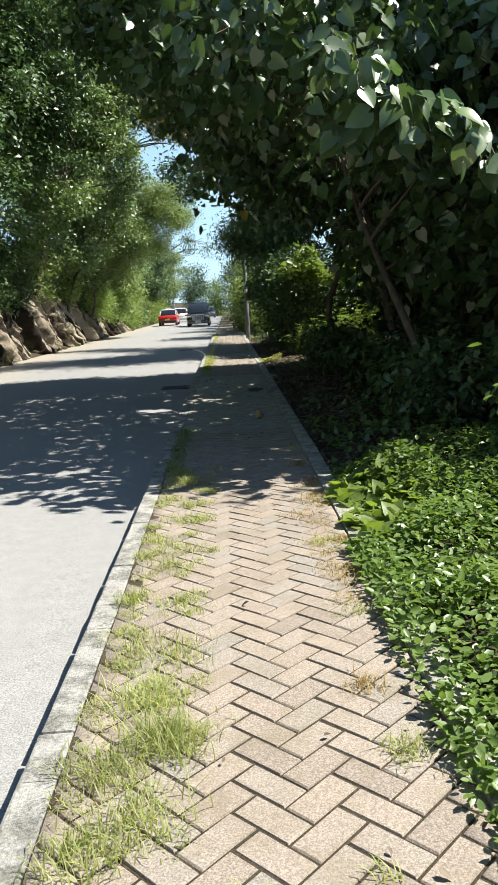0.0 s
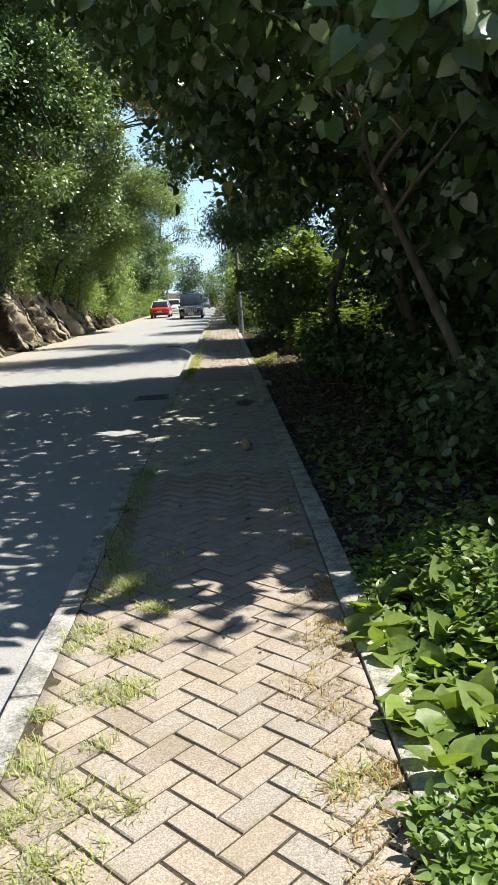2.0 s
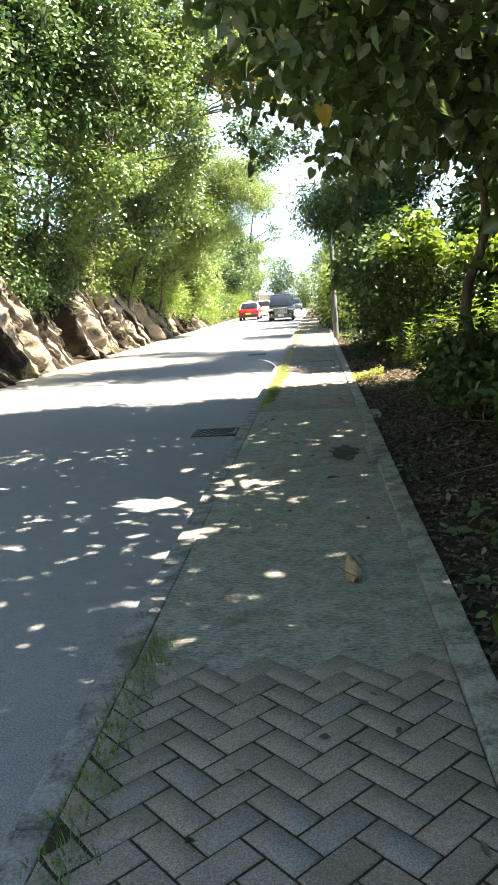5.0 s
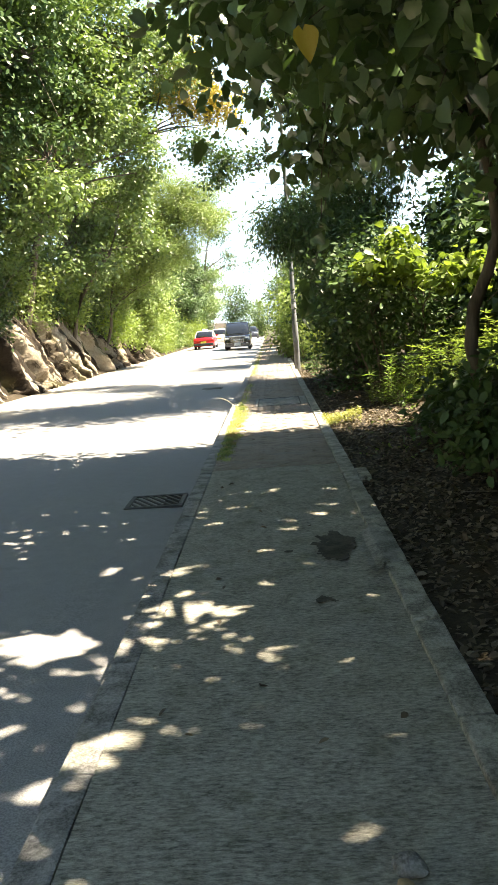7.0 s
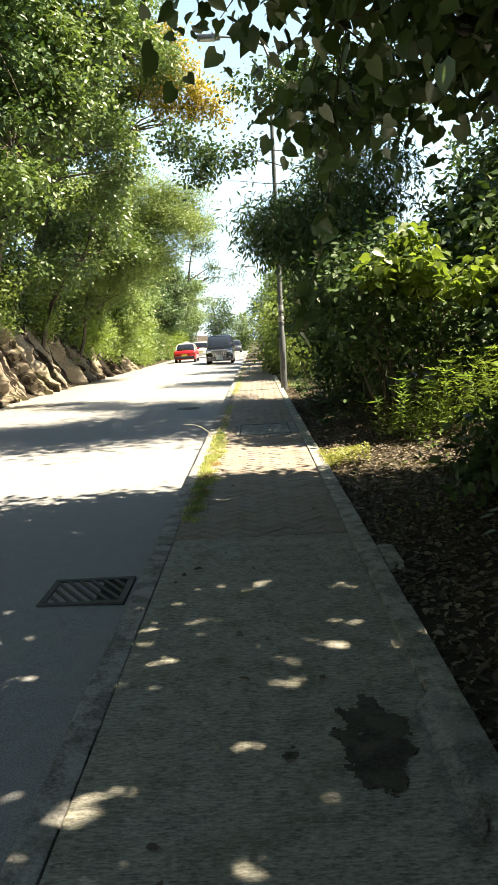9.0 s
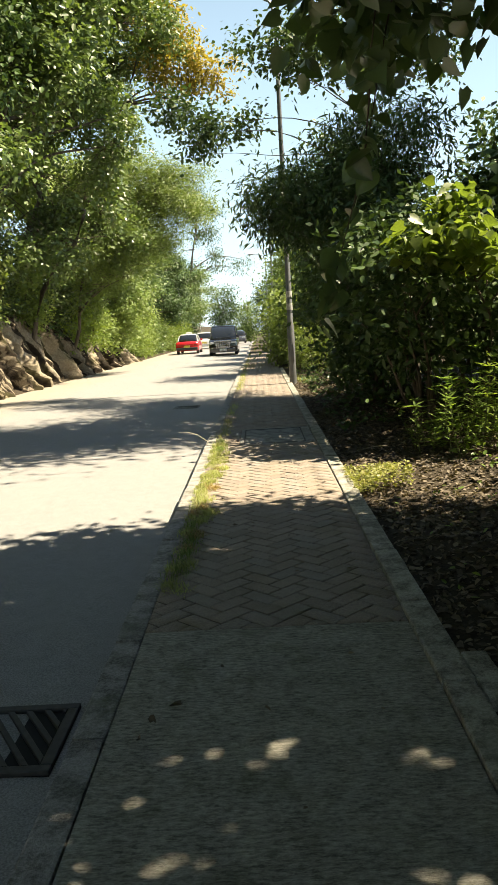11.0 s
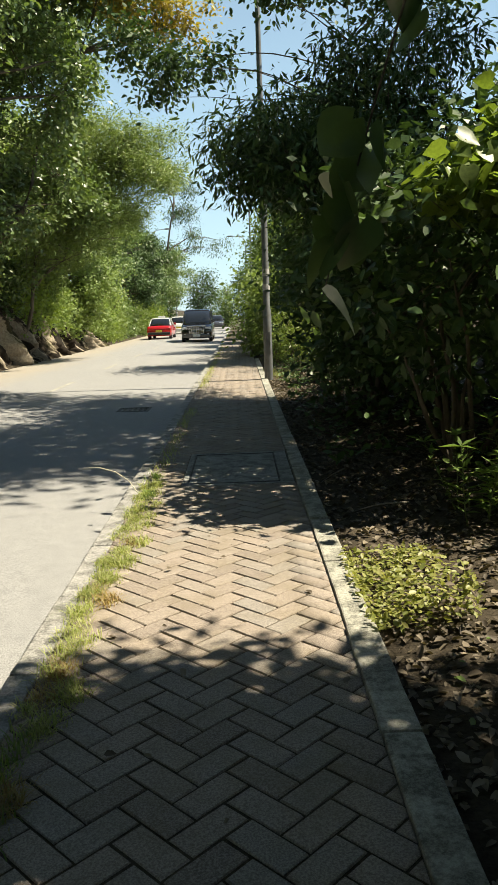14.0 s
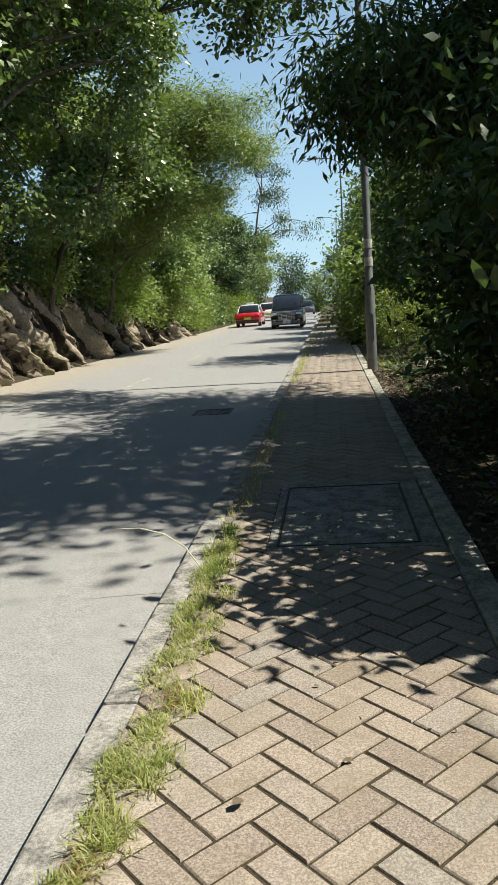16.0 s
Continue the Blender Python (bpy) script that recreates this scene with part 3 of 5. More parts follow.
for i, (x, y, lf, top, reach) in enumerate(BANK):
    r = 2.7
    lobes = [(reach * 0.55, 0, top * 0.62, reach * 0.75 + 0.6, 3.2, top * 0.2), (reach * 0.75, 0.8, top * 0.8, reach * 0.7, 2.6, top * 0.16), (reach * 0.6, -0.6, top * 0.4, reach * 0.62, 3.0, top * 0.17), (0.6, 0, top * 0.88, r, r, top * 0.14), (1.0 + reach * 0.1, 0.4, 4.6, 1.2, 3.2, 1.9)]
    bank_tree(x, y, lobes, lf, 96 + i, 150 if y < 12 else 260 if y < 60 else 110, 110 if y < 12 else 135, 0.3, 0.3 if y < 12 else 0.185, cluster=0.5)
for i, (x, y, lf, top) in enumerate([(-15, 20, "leaf_mid", 17), (-14.5, 29, "leaf_light", 18), (-13.5, 36, "leaf_mid", 19), (-13, 25, "leaf_dark", 17.5), (-14, 47, "leaf_light", 16), (-14, 60, "leaf_mid", 14), (-14, 78, "leaf_dark", 13), (-14, 100, "leaf_dark", 12)]):
    bank_tree(x, y, [(1.5, 0, top * 0.78, 3.4, 4.4, top * 0.2), (2.5, 1, top * 0.6, 3.0, 4.2, top * 0.16)], lf, 140 + i, 160, 100, 0.5, 0.29, label="tall tree with a light feathery crown behind the bank")
# tall dark tree reaching over the road, with a yellowing tree beside it
bank_tree(-9.2, 36, [(4.2, 0, 11.6, 2.6, 3.0, 2.6), (5.6, 3.0, 12.6, 1.5, 2.4, 1.7), (3.2, -3.0, 9.0, 2.2, 2.6, 2.4), (3.4, 2.5, 8.4, 1.9, 2.6, 2.0), (2.0, -1.0, 14.0, 2.4, 3.0, 1.6)], "leaf_mid", 160, 250, 150, 0.32, 0.16, 0.18, "tall spreading tree reaching over the road", "oval")
bank_tree(-9.4, 29, [(2.6, 0, 10.5, 2.4, 2.8, 2.4), (1.6, 1.0, 13.0, 2.2, 2.8, 1.9), (1.8, -1.0, 7.2, 2.0, 2.6, 1.9)], "leaf_dark", 164, 220, 150, 0.32, 0.16, 0.2, "tall dark broadleaf tree above the rock cut", "oval")
bank_tree(-8.8, 41.5, [(6.9, 0, 10.5, 0.75, 1.0, 1.0), (6.1, 0.3, 11.9, 1.0, 1.3, 0.9), (5.2, 0.5, 12.9, 1.1, 1.3, 0.8)], "leaf_yellow", 161, 64, 120, 0.24, 0.14, 0.11, "thin leaning tree with yellowing leaves", "oval")
bank_tree(-8.6, 46.5, [(5.2, -0.5, 7.4, 1.5, 2.0, 1.2), (4.0, 0, 8.0, 1.6, 2.4, 1.3), (3.6, 0, 5.8, 1.6, 2.6, 1.5), (2.2, 0, 3.8, 1.6, 2.6, 1.4), (6.4, -0.8, 6.6, 0.8, 1.0, 0.5)], "leaf_light", 162, 230, 210, 0.3, 0.15, 0.1, "leaning tree with soft feathery light green leaves", "lance")
bank_tree(-9.0, 100, [(4.5, 0, 12.5, 1.8, 2.2, 2.6), (6.0, 0, 9.6, 2.0, 2.0, 1.2), (3, 0, 16, 1.6, 1.6, 2.0)], "leaf_dark", 163, 70, 60, 0.5, 0.3, 0.25, "tall thin tree with open drooping branches", "lance", droop=1.2)

# undergrowth along the top of the cut
for i in range(34):
    rng = np.random.default_rng(300 + i)
    y = 11 + i * 2.6
    x = -9.75 + rng.uniform(-0.3, 0.4) + (0.5 if y > 60 else 0)
    hgt = rng.uniform(2.2, 3.8)
    lf = ["leaf_dark", "leaf_mid", "leaf_dark", "leaf_light"][rng.integers(0, 4)] if y < 46 else ["leaf_light", "leaf_lime", "leaf_mid"][rng.integers(0, 3)]
    plant("bush", "tangled green bush overhanging the rock cut", "bush", (x, y, gz(x, y)), hgt, [(0.7, 0, hgt * 0.6, 1.0, 1.9, hgt * 0.42), (0.95, 0, hgt * 0.25, 0.5, 1.7, hgt * 0.25)], 60, 72, 0.26, 0.16, "diamond", M[lf], M["bark"], 400 + i, 0.04, stems=3, group="bank bushes")


# ---- trees on the path side ----
def side_tree(x, y, h, lobes, lf, seed, clumps=110, per=90, spread=0.4, size=0.18, shape="diamond", r0=0.13, label="", bark="bark", droop=0.4, name="tree", cat="tree", stems=1, group="path-side trees", head_at=None, cluster=0.0, up=0.8, face=(0, 0)):
    return plant(name, label or "dense dark green tree beside the footpath", cat, (x, y, gz(x, y)), h, [(a - x, b - y, c, d, e, f) for a, b, c, d, e, f in lobes], clumps, per, spread, size, shape, M[lf], M[bark], seed, r0, droop, group, stems=stems, head_at=head_at, cluster=cluster, up=up, face=face)


# broad-leaved canopy over the path; lobes in world places
leaning = side_tree(2.35, 8.3, 4.6, [(1.7, 7.05, 3.05, 0.6, 0.3, 0.5), (1.95, 7.5, 3.5, 0.7, 0.4, 0.5), (0.9, 8.6, 4.3, 1.5, 1.7, 1.0), (4.0, 8.0, 5.3, 1.0, 0.6, 0.6), (2.6, 9.0, 4.2, 1.3, 1.2, 1.0), (0.3, 10.0, 4.9, 1.3, 1.6, 0.9), (0.0, 9.8, 5.8, 1.4, 1.8, 0.7), (3.0, 9.0, 2.6, 0.9, 1.6, 1.2)], "leaf_big", 500, 220, 48, 0.3, 0.145, "heart", 0.06, "leaning grey-barked tree with broad heart-shaped leaves", "bark", 1.2, head_at=(-1.2, 2.2, 4.4), up=0.4, face=(0.6, -0.55))
# unseen tree added only to throw shade across the path near y = 6.5
side_tree(3.9, 6.1, 4.8, [(3.0, 6.75, 3.6, 0.8, 0.3, 0.5), (3.6, 6.7, 4.6, 0.8, 0.3, 0.5)], "leaf_big", 504, 46, 44, 0.22, 0.145, "heart", 0.05, "unseen slender tree added behind the verge to shade the path", "bark", 0.9)
arching = side_tree(3.1, 12.6, 5.0, [(0.8, 12.4, 4.3, 1.3, 1.7, 0.9), (0.0, 13.0, 5.6, 1.4, 2.0, 0.8), (0.6, 14.0, 4.0, 1.0, 1.5, 0.8), (2.2, 12.5, 4.4, 1.4, 1.8, 1.3), (2.4, 10.6, 5.2, 1.5, 0.9, 0.8), (2.9, 13.0, 2.7, 0.9, 1.8, 1.3), (0.5, 13.4, 3.15, 0.45, 0.5, 0.35), (1.05, 14.2, 3.4, 0.7, 0.6, 0.4), (1.75, 13.4, 3.1, 0.7, 0.7, 0.5), (3.2, 13.9, 4.5, 0.8, 0.7, 0.5)], "leaf_big", 501, 215, 46, 0.3, 0.145, "heart", 0.09, "broad-leaved tree arching over the concrete footpath", "bark", 0.9)
hanging = side_tree(2.4, 16.4, 5.2, [(0.7, 16.2, 4.3, 1.3, 1.6, 0.9), (2.0, 16.0, 4.3, 1.4, 1.9, 1.3), (0.9, 17.0, 4.3, 0.8, 0.8, 0.5), (1.9, 17.3, 3.5, 0.6, 0.5, 0.45), (-0.2, 15.6, 5.4, 1.2, 2.0, 0.7), (1.15, 18.1, 3.5, 0.6, 0.5, 0.35)], "leaf_big", 502, 165, 46, 0.26, 0.14, "heart", 0.09, "broad-leaved tree with low twigs hanging at the path", "bark", 0.9)


def hanging_twig(tree, top, foot, n, size, seed, face=(0, -0.3, 0.5), loose=1.0):
    """A drooping twig with a few leaves, as a part of its tree."""
    rng = np.random.default_rng(seed)
    base = np.array(tree.location)
    p = bend(np.array(top) - base, np.array(foot) - base, 10, rng, 0.0, 0.04)
    twig = child("twig", mesh_of("twig", *tube([(p, np.linspace(0.009, 0.002, 10))], 5), M["bark"], True), tree)
    s = rng.uniform(0.3, 1.0, n) * 9
    i = s.astype(int).clip(0, 8)
    P = p[i] + (p[i + 1] - p[i]) * (s - i)[:, None] + rng.normal(size=(n, 3)) * np.array([0.05, 0.05, 0.03])
    A = unit(rng.normal(size=(n, 3)) * np.array([1, 1, 0.4]) - np.array([0, 0, 0.9]))
    N = unit(rng.normal(size=(n, 3)) * loose + np.array(face))
    child("leaf_spray", leaf_mesh("leaf_spray", P, A, N, size * rng.uniform(0.7, 1.2, n), "broad", M["leaf_big"], rng), twig, kind="stuff")


rng = np.random.default_rng(5)
yellow = leaf_mesh("yellow_leaf", np.array([[0.355 - 3.1, 12.3 - 12.6, 2.9 - arching.location.z]]), np.array([[0.25, -0.1, -1.0]]), np.array([[0.2, -1.0, 0.2]]), np.array([0.14]), "broad", M["leaf_yellow"], rng)
child("yellow_leaf", yellow, arching, "single yellowed leaf")
hanging_twig(hanging, (0.95, 17.4, 4.0), (0.52, 18.55, 1.5), 30, 0.15, 41)
for i in range(20):
    k = i // 2 / 9
    x, y, z = 0.95 + 1.65 * k, 6.2 + 0.25 * (i % 2), 3.35 - 1.0 * k + 0.1 * math.sin(i * 2.1)
    hanging_twig(leaning, (x + 0.05, y + 0.5, z + 0.3), (x - 0.02, y, z - 0.1), 8, 0.19, 50 + i, (0.27, -0.8, 0.52), 0.28)
hanging_twig(hanging, (1.1, 17.6, 4.0), (0.75, 18.3, 2.3), 12, 0.13, 42)
# two trees added, mostly out of view, to shade the path and block sky
side_tree(3.9, 18.0, 5.0, [(3.4, 18.3, 4.6, 1.2, 0.75, 0.9), (3.2, 17.0, 4.7, 1.3, 0.9, 0.8), (3.4, 15.9, 4.8, 1.2, 0.9, 0.8), (2.2, 18.2, 4.9, 0.8, 0.7, 0.6), (4.5, 17.1, 6.4, 1.3, 1.1, 0.8), (3.0, 16.6, 3.9, 1.2, 1.3, 0.7)], "leaf_dark", 503, 400, 90, 0.3, 0.17, r0=0.07)
side_tree(3.6, 15.6, 6.4, [(0.0, 16.6, 6.5, 1.6, 2.0, 0.6), (-1.0, 15.2, 6.7, 1.3, 1.8, 0.6), (0.8, 17.9, 6.0, 1.3, 0.9, 0.5), (1.6, 16.4, 6.2, 1.4, 1.8, 0.7), (-0.4, 12.6, 6.9, 1.4, 1.8, 0.5), (-1.7, 16.6, 6.9, 1.2, 1.6, 0.5), (-0.6, 17.9, 6.4, 1.1, 0.8, 0.4)], "leaf_dark", 505, 380, 95, 0.3, 0.18, r0=0.08, label="tall dark tree added high above the footpath to block sky light")
# dark woodland behind; the two at negative y are unseen, added to block sky light
for i, (x, y, top) in enumerate([(6.2, 4.4, 4.2), (4.6, 8.2, 6.4), (4.5, 10.4, 6.8), (4.5, 13.1, 6.8), (4.9, 16.1, 6.5), (5.0, 16.8, 4.6), (5.2, 23.6, 3.4), (5.6, 26.6, 4.2), (8.5, 3.0, 4.5), (4.5, -4.5, 6.5), (4.2, -9.0, 7.0), (7.6, 9.5, 7.5), (7.6, 14, 7.5), (7.6, 19, 5.0), (7.4, 24, 4.6), (7.6, 30, 6), (7.5, 36, 7)]):
    side_tree(x, y, top, [(x, y, top * 0.66, 1.7, 2.0, top * 0.3), (x - 0.3, y, top * 0.28, 1.6, 2.0, top * 0.26)], "leaf_dark", 520 + i, 125, 78, 0.36, 0.22)
# vine-covered tall tree, airy tall tree by the lamp post, and the dark tree before it
side_tree(6.9, 27.5, 9.0, [(6.2, 27.0, 4.6, 1.2, 1.8, 2.6), (6.4, 27, 7.2, 1.1, 1.8, 1.6)], "leaf_mid", 550, 120, 100, 0.3, 0.18, label="tall tree trunk draped in dense green climbers")
side_tree(3.4, 31.0, 7.5, [(3.0, 30.5, 7.2, 2.0, 1.8, 0.9), (1.2, 31.4, 7.6, 1.2, 1.2, 0.6), (-0.3, 32.6, 6.3, 0.5, 0.7, 0.3), (-1.1, 32.8, 6.0, 0.7, 0.8, 0.35), (-1.7, 33.0, 6.8, 0.6, 0.8, 0.35)], "leaf_dark", 551, 120, 70, 0.26, 0.13, "oval", 0.038, "tall airy tree with small dark leaves over the path")
side_tree(2.4, 28.0, 4.8, [(1.6, 28.0, 3.7, 1.15, 1.5, 1.1), (2.4, 27.4, 2.2, 1.4, 1.7, 1.6), (0.5, 28.4, 3.8, 0.55, 0.8, 0.7), (2.6, 28, 4.6, 1.3, 1.6, 0.9)], "leaf_dark", 552, 230, 135, 0.28, 0.16, "lance", 0.09, "dense dark tree with narrow drooping leaves", droop=0.9)
# crown kept out of view, added to shade path, road and bushes
side_tree(5.3, 25.0, 10.5, [(3.2, 24.8, 9.0, 2.4, 2.4, 1.6), (0.6, 25.2, 9.6, 1.9, 2.2, 1.2), (-1.0, 25.6, 10.4, 1.4, 2.0, 1.0), (4.6, 25.5, 10.6, 2.0, 2.6, 1.2), (7.0, 24.8, 9.3, 1.5, 1.6, 1.1), (5.2, 26.8, 9.5, 1.4, 1.8, 0.9), (5.8, 29.2, 9.8, 1.6, 1.8, 0.9), (7.4, 27.6, 9.6, 1.3, 1.8, 1.2)], "leaf_dark", 553, 320, 75, 0.4, 0.2, r0=0.1, label="tall tree added with its crown out of view to shade path and road")
# lime bush, lit top and shaded base painted by leaf colour; plants at its foot
lime = side_tree(2.7, 22.2, 2.6, [(2.0, 21.6, 2.35, 0.4, 0.6, 0.35), (2.5, 21.5, 2.1, 0.5, 0.6, 0.32), (3.1, 21.3, 1.95, 0.4, 0.6, 0.22), (3.6, 21.2, 2.0, 0.45, 0.5, 0.25), (2.2, 21.7, 2.6, 0.3, 0.4, 0.25)], "leaf_lime", 560, 46, 20, 0.12, 0.13, "heart", 0.03, "sunlit top of the bush, painted as large lime-green leaves", "bark", 0.5, "bush", "bush", 4, "path-side bushes")
side_tree(2.2, 22.6, 2.3, [(1.7, 21.9, 2.0, 0.5, 0.6, 0.6), (2.2, 22.1, 1.5, 0.7, 0.6, 0.7), (2.9, 22.2, 1.5, 0.7, 0.6, 0.7), (1.5, 22.0, 1.3, 0.35, 0.5, 0.6)], "leaf_dark", 563, 60, 34, 0.2, 0.12, "oval", 0.03, "lower part of the lime bush, its shade painted as dark leaves", name="bush", cat="bush", stems=5, group="path-side bushes")
hanging_twig(lime, (2.0, 21.9, 2.4), (1.0, 21.9, 1.95), 16, 0.14, 43)
side_tree(2.3, 23.2, 2.6, [(2.2, 23.4, 1.5, 0.9, 1.0, 1.2), (1.7, 24.0, 2.2, 0.7, 0.9, 0.8), (2.1, 22.8, 2.3, 0.8, 0.4, 0.6)], "leaf_dark", 561, 110, 70, 0.24, 0.12, "diamond", 0.04, "dark tangled bush behind the verge", name="bush", cat="bush", stems=4, group="path-side bushes")
side_tree(2.0, 25.8, 2.8, [(1.9, 25.8, 1.5, 0.9, 1.1, 1.3)], "leaf_dark", 562, 80, 70, 0.24, 0.13, "diamond", 0.04, "dark tangled bush behind the verge", name="bush", cat="bush", stems=4, group="path-side bushes")
for i, (x, y, h, lf) in enumerate([(1.7, 35.6, 1.6, "leaf_lime"), (1.3, 37.2, 1.3, "leaf_light"), (2.2, 34.4, 1.4, "leaf_lime"),
                                   (2.1, 12.2, 0.8, "leaf_dark"), (2.0, 14.6, 0.9, "leaf_dark"), (2.4, 10.4, 0.9, "leaf_dark"), (2.3, 8.2, 0.9, "leaf_big"), (2.2, 16.8, 0.8, "leaf_dark"), (2.9, 6.9, 1.1, "leaf_dark"), (2.7, 5.4, 1.0, "leaf_ground"), (3.0, 3.8, 1.0, "leaf_ground"), (2.5, 29.8, 1.2, "leaf_dark"), (2.2, 31.4, 1.0, "leaf_dark")]):
    side_tree(x, y, h, [(x, y, h * 0.55, 0.55, 0.6, h * 0.5)], lf, 570 + i, 40, 46, 0.14, 0.10, "lance" if i < 3 else "oval", 0.015, "leafy green shrub on the verge", name="bush", cat="bush", stems=5, group="verge shrubs")


def herb(x, y, h, stems, seed, mat="leaf_ground"):
    """Upright leafy stems with pairs of narrow leaves and a tuft at the tip."""
    rng = np.random.default_rng(seed)
    root = tagged(new("herb"), "upright bright green herb with narrow paired leaves", "plant", "verge herbs")
    root.location = (x, y, gz(x, y))
    for _ in range(stems):
        a = np.array([rng.normal() * 0.16, rng.normal() * 0.16, -0.03])
        hh = h * rng.uniform(0.6, 1.1)
        p = bend(a, a + np.array([rng.normal() * 0.13, rng.normal() * 0.13, hh]), 12, rng, 0.0, 0.03)
        stem = child("stem", mesh_of("stem", *tube([(p, np.linspace(0.006, 0.002, 12))], 5), M["stem"], True), root)
        P, A, N = [], [], []
        for k in range(2, 12):
            w = rng.uniform(0, math.tau)
            for q in range(2 if k < 11 else 6):
                w += math.pi if k < 11 else 1.05
                d = np.array([math.cos(w), math.sin(w), rng.uniform(0.15, 0.75)])
                P.append(p[k])
                A.append(d)
                N.append((-d[0] * 0.5, -d[1] * 0.5, 1.0))
        n = len(P)
        child("leaves", leaf_mesh("leaves", np.array(P), np.array(A), np.array(N), 0.13 * rng.uniform(0.6, 1.2, n), "lance", M[mat], rng), stem, kind="stuff")
    return root


M["stem"] = plain("green_stem", (0.10, 0.13, 0.045), 0.6)
for i, (x, y, h) in enumerate([(2.1, 20.6, 0.75), (2.45, 20.3, 0.9), (2.8, 20.6, 1.0), (2.6, 21.0, 1.0), (3.1, 20.2, 1.0), (3.3, 20.8, 1.15), (2.9, 19.7, 0.85), (3.4, 19.8, 1.0), (3.7, 20.4, 1.1), (2.3, 21.3, 0.8), (3.0, 21.3, 1.1), (3.6, 19.3, 0.9), (1.8, 21.0, 0.5)]):
    herb(x, y, h, 9, 660 + i, "leaf_lime" if i % 3 else "leaf_ground")
# farther trees and hedges
for i, (x, y, top, lf) in enumerate([(2.8, 39.5, 8.0, "leaf_dark"), (1.9, 44.0, 3.2, "leaf_light"), (2.6, 49.0, 8.0, "leaf_light"), (2.4, 55.0, 5.8, "leaf_mid"), (2.8, 61, 8.0, "leaf_light"), (2.8, 70, 8, "leaf_dark"), (3.0, 80, 6.5, "leaf_mid"), (3.2, 92, 6.8, "leaf_dark"), (3.4, 106, 7.0, "leaf_mid")]):
    side_tree(x, y, top, [(x, y, top * 0.6, 1.6, 2.4, top * 0.34), (x - 0.4, y, top * 0.26, 1.2, 2.6, top * 0.25)], lf, 600 + i, 120, 85, 0.34, 0.19)
for i, (x, y, top, lf) in enumerate([(-14, 150, 9, "leaf_mid"), (-7, 168, 9, "leaf_dark"), (-2.5, 186, 8, "leaf_mid"), (2.0, 178, 10, "leaf_dark"), (6, 150, 9, "leaf_mid"), (5, 128, 8.5, "leaf_mid"), (-11, 128, 9, "leaf_dark"), (-19, 165, 12, "leaf_mid"), (11, 165, 11, "leaf_dark")]):
    z = gz(x, y)
    plant("tree", "distant leafy tree beyond the crest of the road", "tree", (x, y, z), top * 1.35, [(0, 0, top * 0.85, 3.4, 3.4, top * 0.5), (0, 0, top * 0.36, 3.0, 3.2, top * 0.36)], 90, 60, 0.7, 0.42, "diamond", M[lf], M["bark"], 630 + i, 0.2, group="distant trees")


# ---- street lamps ----
def street_lamp(x, y, side, label):
    root = tagged(new("street_lamp"), label, "street lamp", "street lamps")
    root.location = (x, y, float(far_drop(np.array(float(y)))))
    child("post", mesh_of("post", *tube([([(0, 0, -0.1), (0, 0, 0.02), (0, 0, 1.5), (0, 0, 1.55), (0, 0, 5), (0, 0, 9.2)], [0.098, 0.096, 0.094, 0.075, 0.062, 0.045])], 14), M["galv"], True), root)
    child("arm", mesh_of("arm", *tube([([(0, 0, 9.15), (side * 0.12, 0, 9.45), (side * 0.55, 0, 9.66), (side * 1.35, 0, 9.74)], [0.035, 0.033, 0.03, 0.028])], 8), M["galv"], True), root)
    bm = box(min(side * 1.3, side * 1.95), max(side * 1.3, side * 1.95), -0.14, 0.14, 9.68, 9.8, 0.045, 3)
    head = part("lamp_head", bm, M["galv"], root, "grey metal lantern head")
    part("lens", box(min(side * 1.45, side * 1.85), max(side * 1.45, side * 1.85), -0.1, 0.1, 9.655, 9.685, 0.012), M["lens"], head)
    part("access_door", box(-0.05, 0.05, -0.106, -0.085, 0.55, 1.05, 0.006), M["galv"], root)
    for z in (2.0, 2.32):
        bm = bmesh.new()
        bmesh.ops.create_cone(bm, segments=14, radius1=0.082, radius2=0.08, depth=0.16, cap_ends=True)
        bmesh.ops.translate(bm, verts=bm.verts, vec=(0, 0, z))
        part("band", bm, M["sticker"], root, "pale worn number band")
    return root


M["sticker"] = plain("faded_sticker", (0.45, 0.45, 0.42), 0.6, 0, 12, 0.4)
M["lens"] = plain("frosted_lens", (0.6, 0.6, 0.58), 0.3)
street_lamp(0.86, 33.0, -1, "grey galvanised street lamp post behind the footpath")
street_lamp(1.15, 67.0, -1, "distant grey street lamp among the hedges")
street_lamp(1.2, 101.0, -1, "distant grey street lamp among the hedges")
street_lamp(-7.9, 118.0, 1, "far thin street lamp across the road")
street_lamp(-7.9, 92.0, 1, "far thin street lamp across the road")


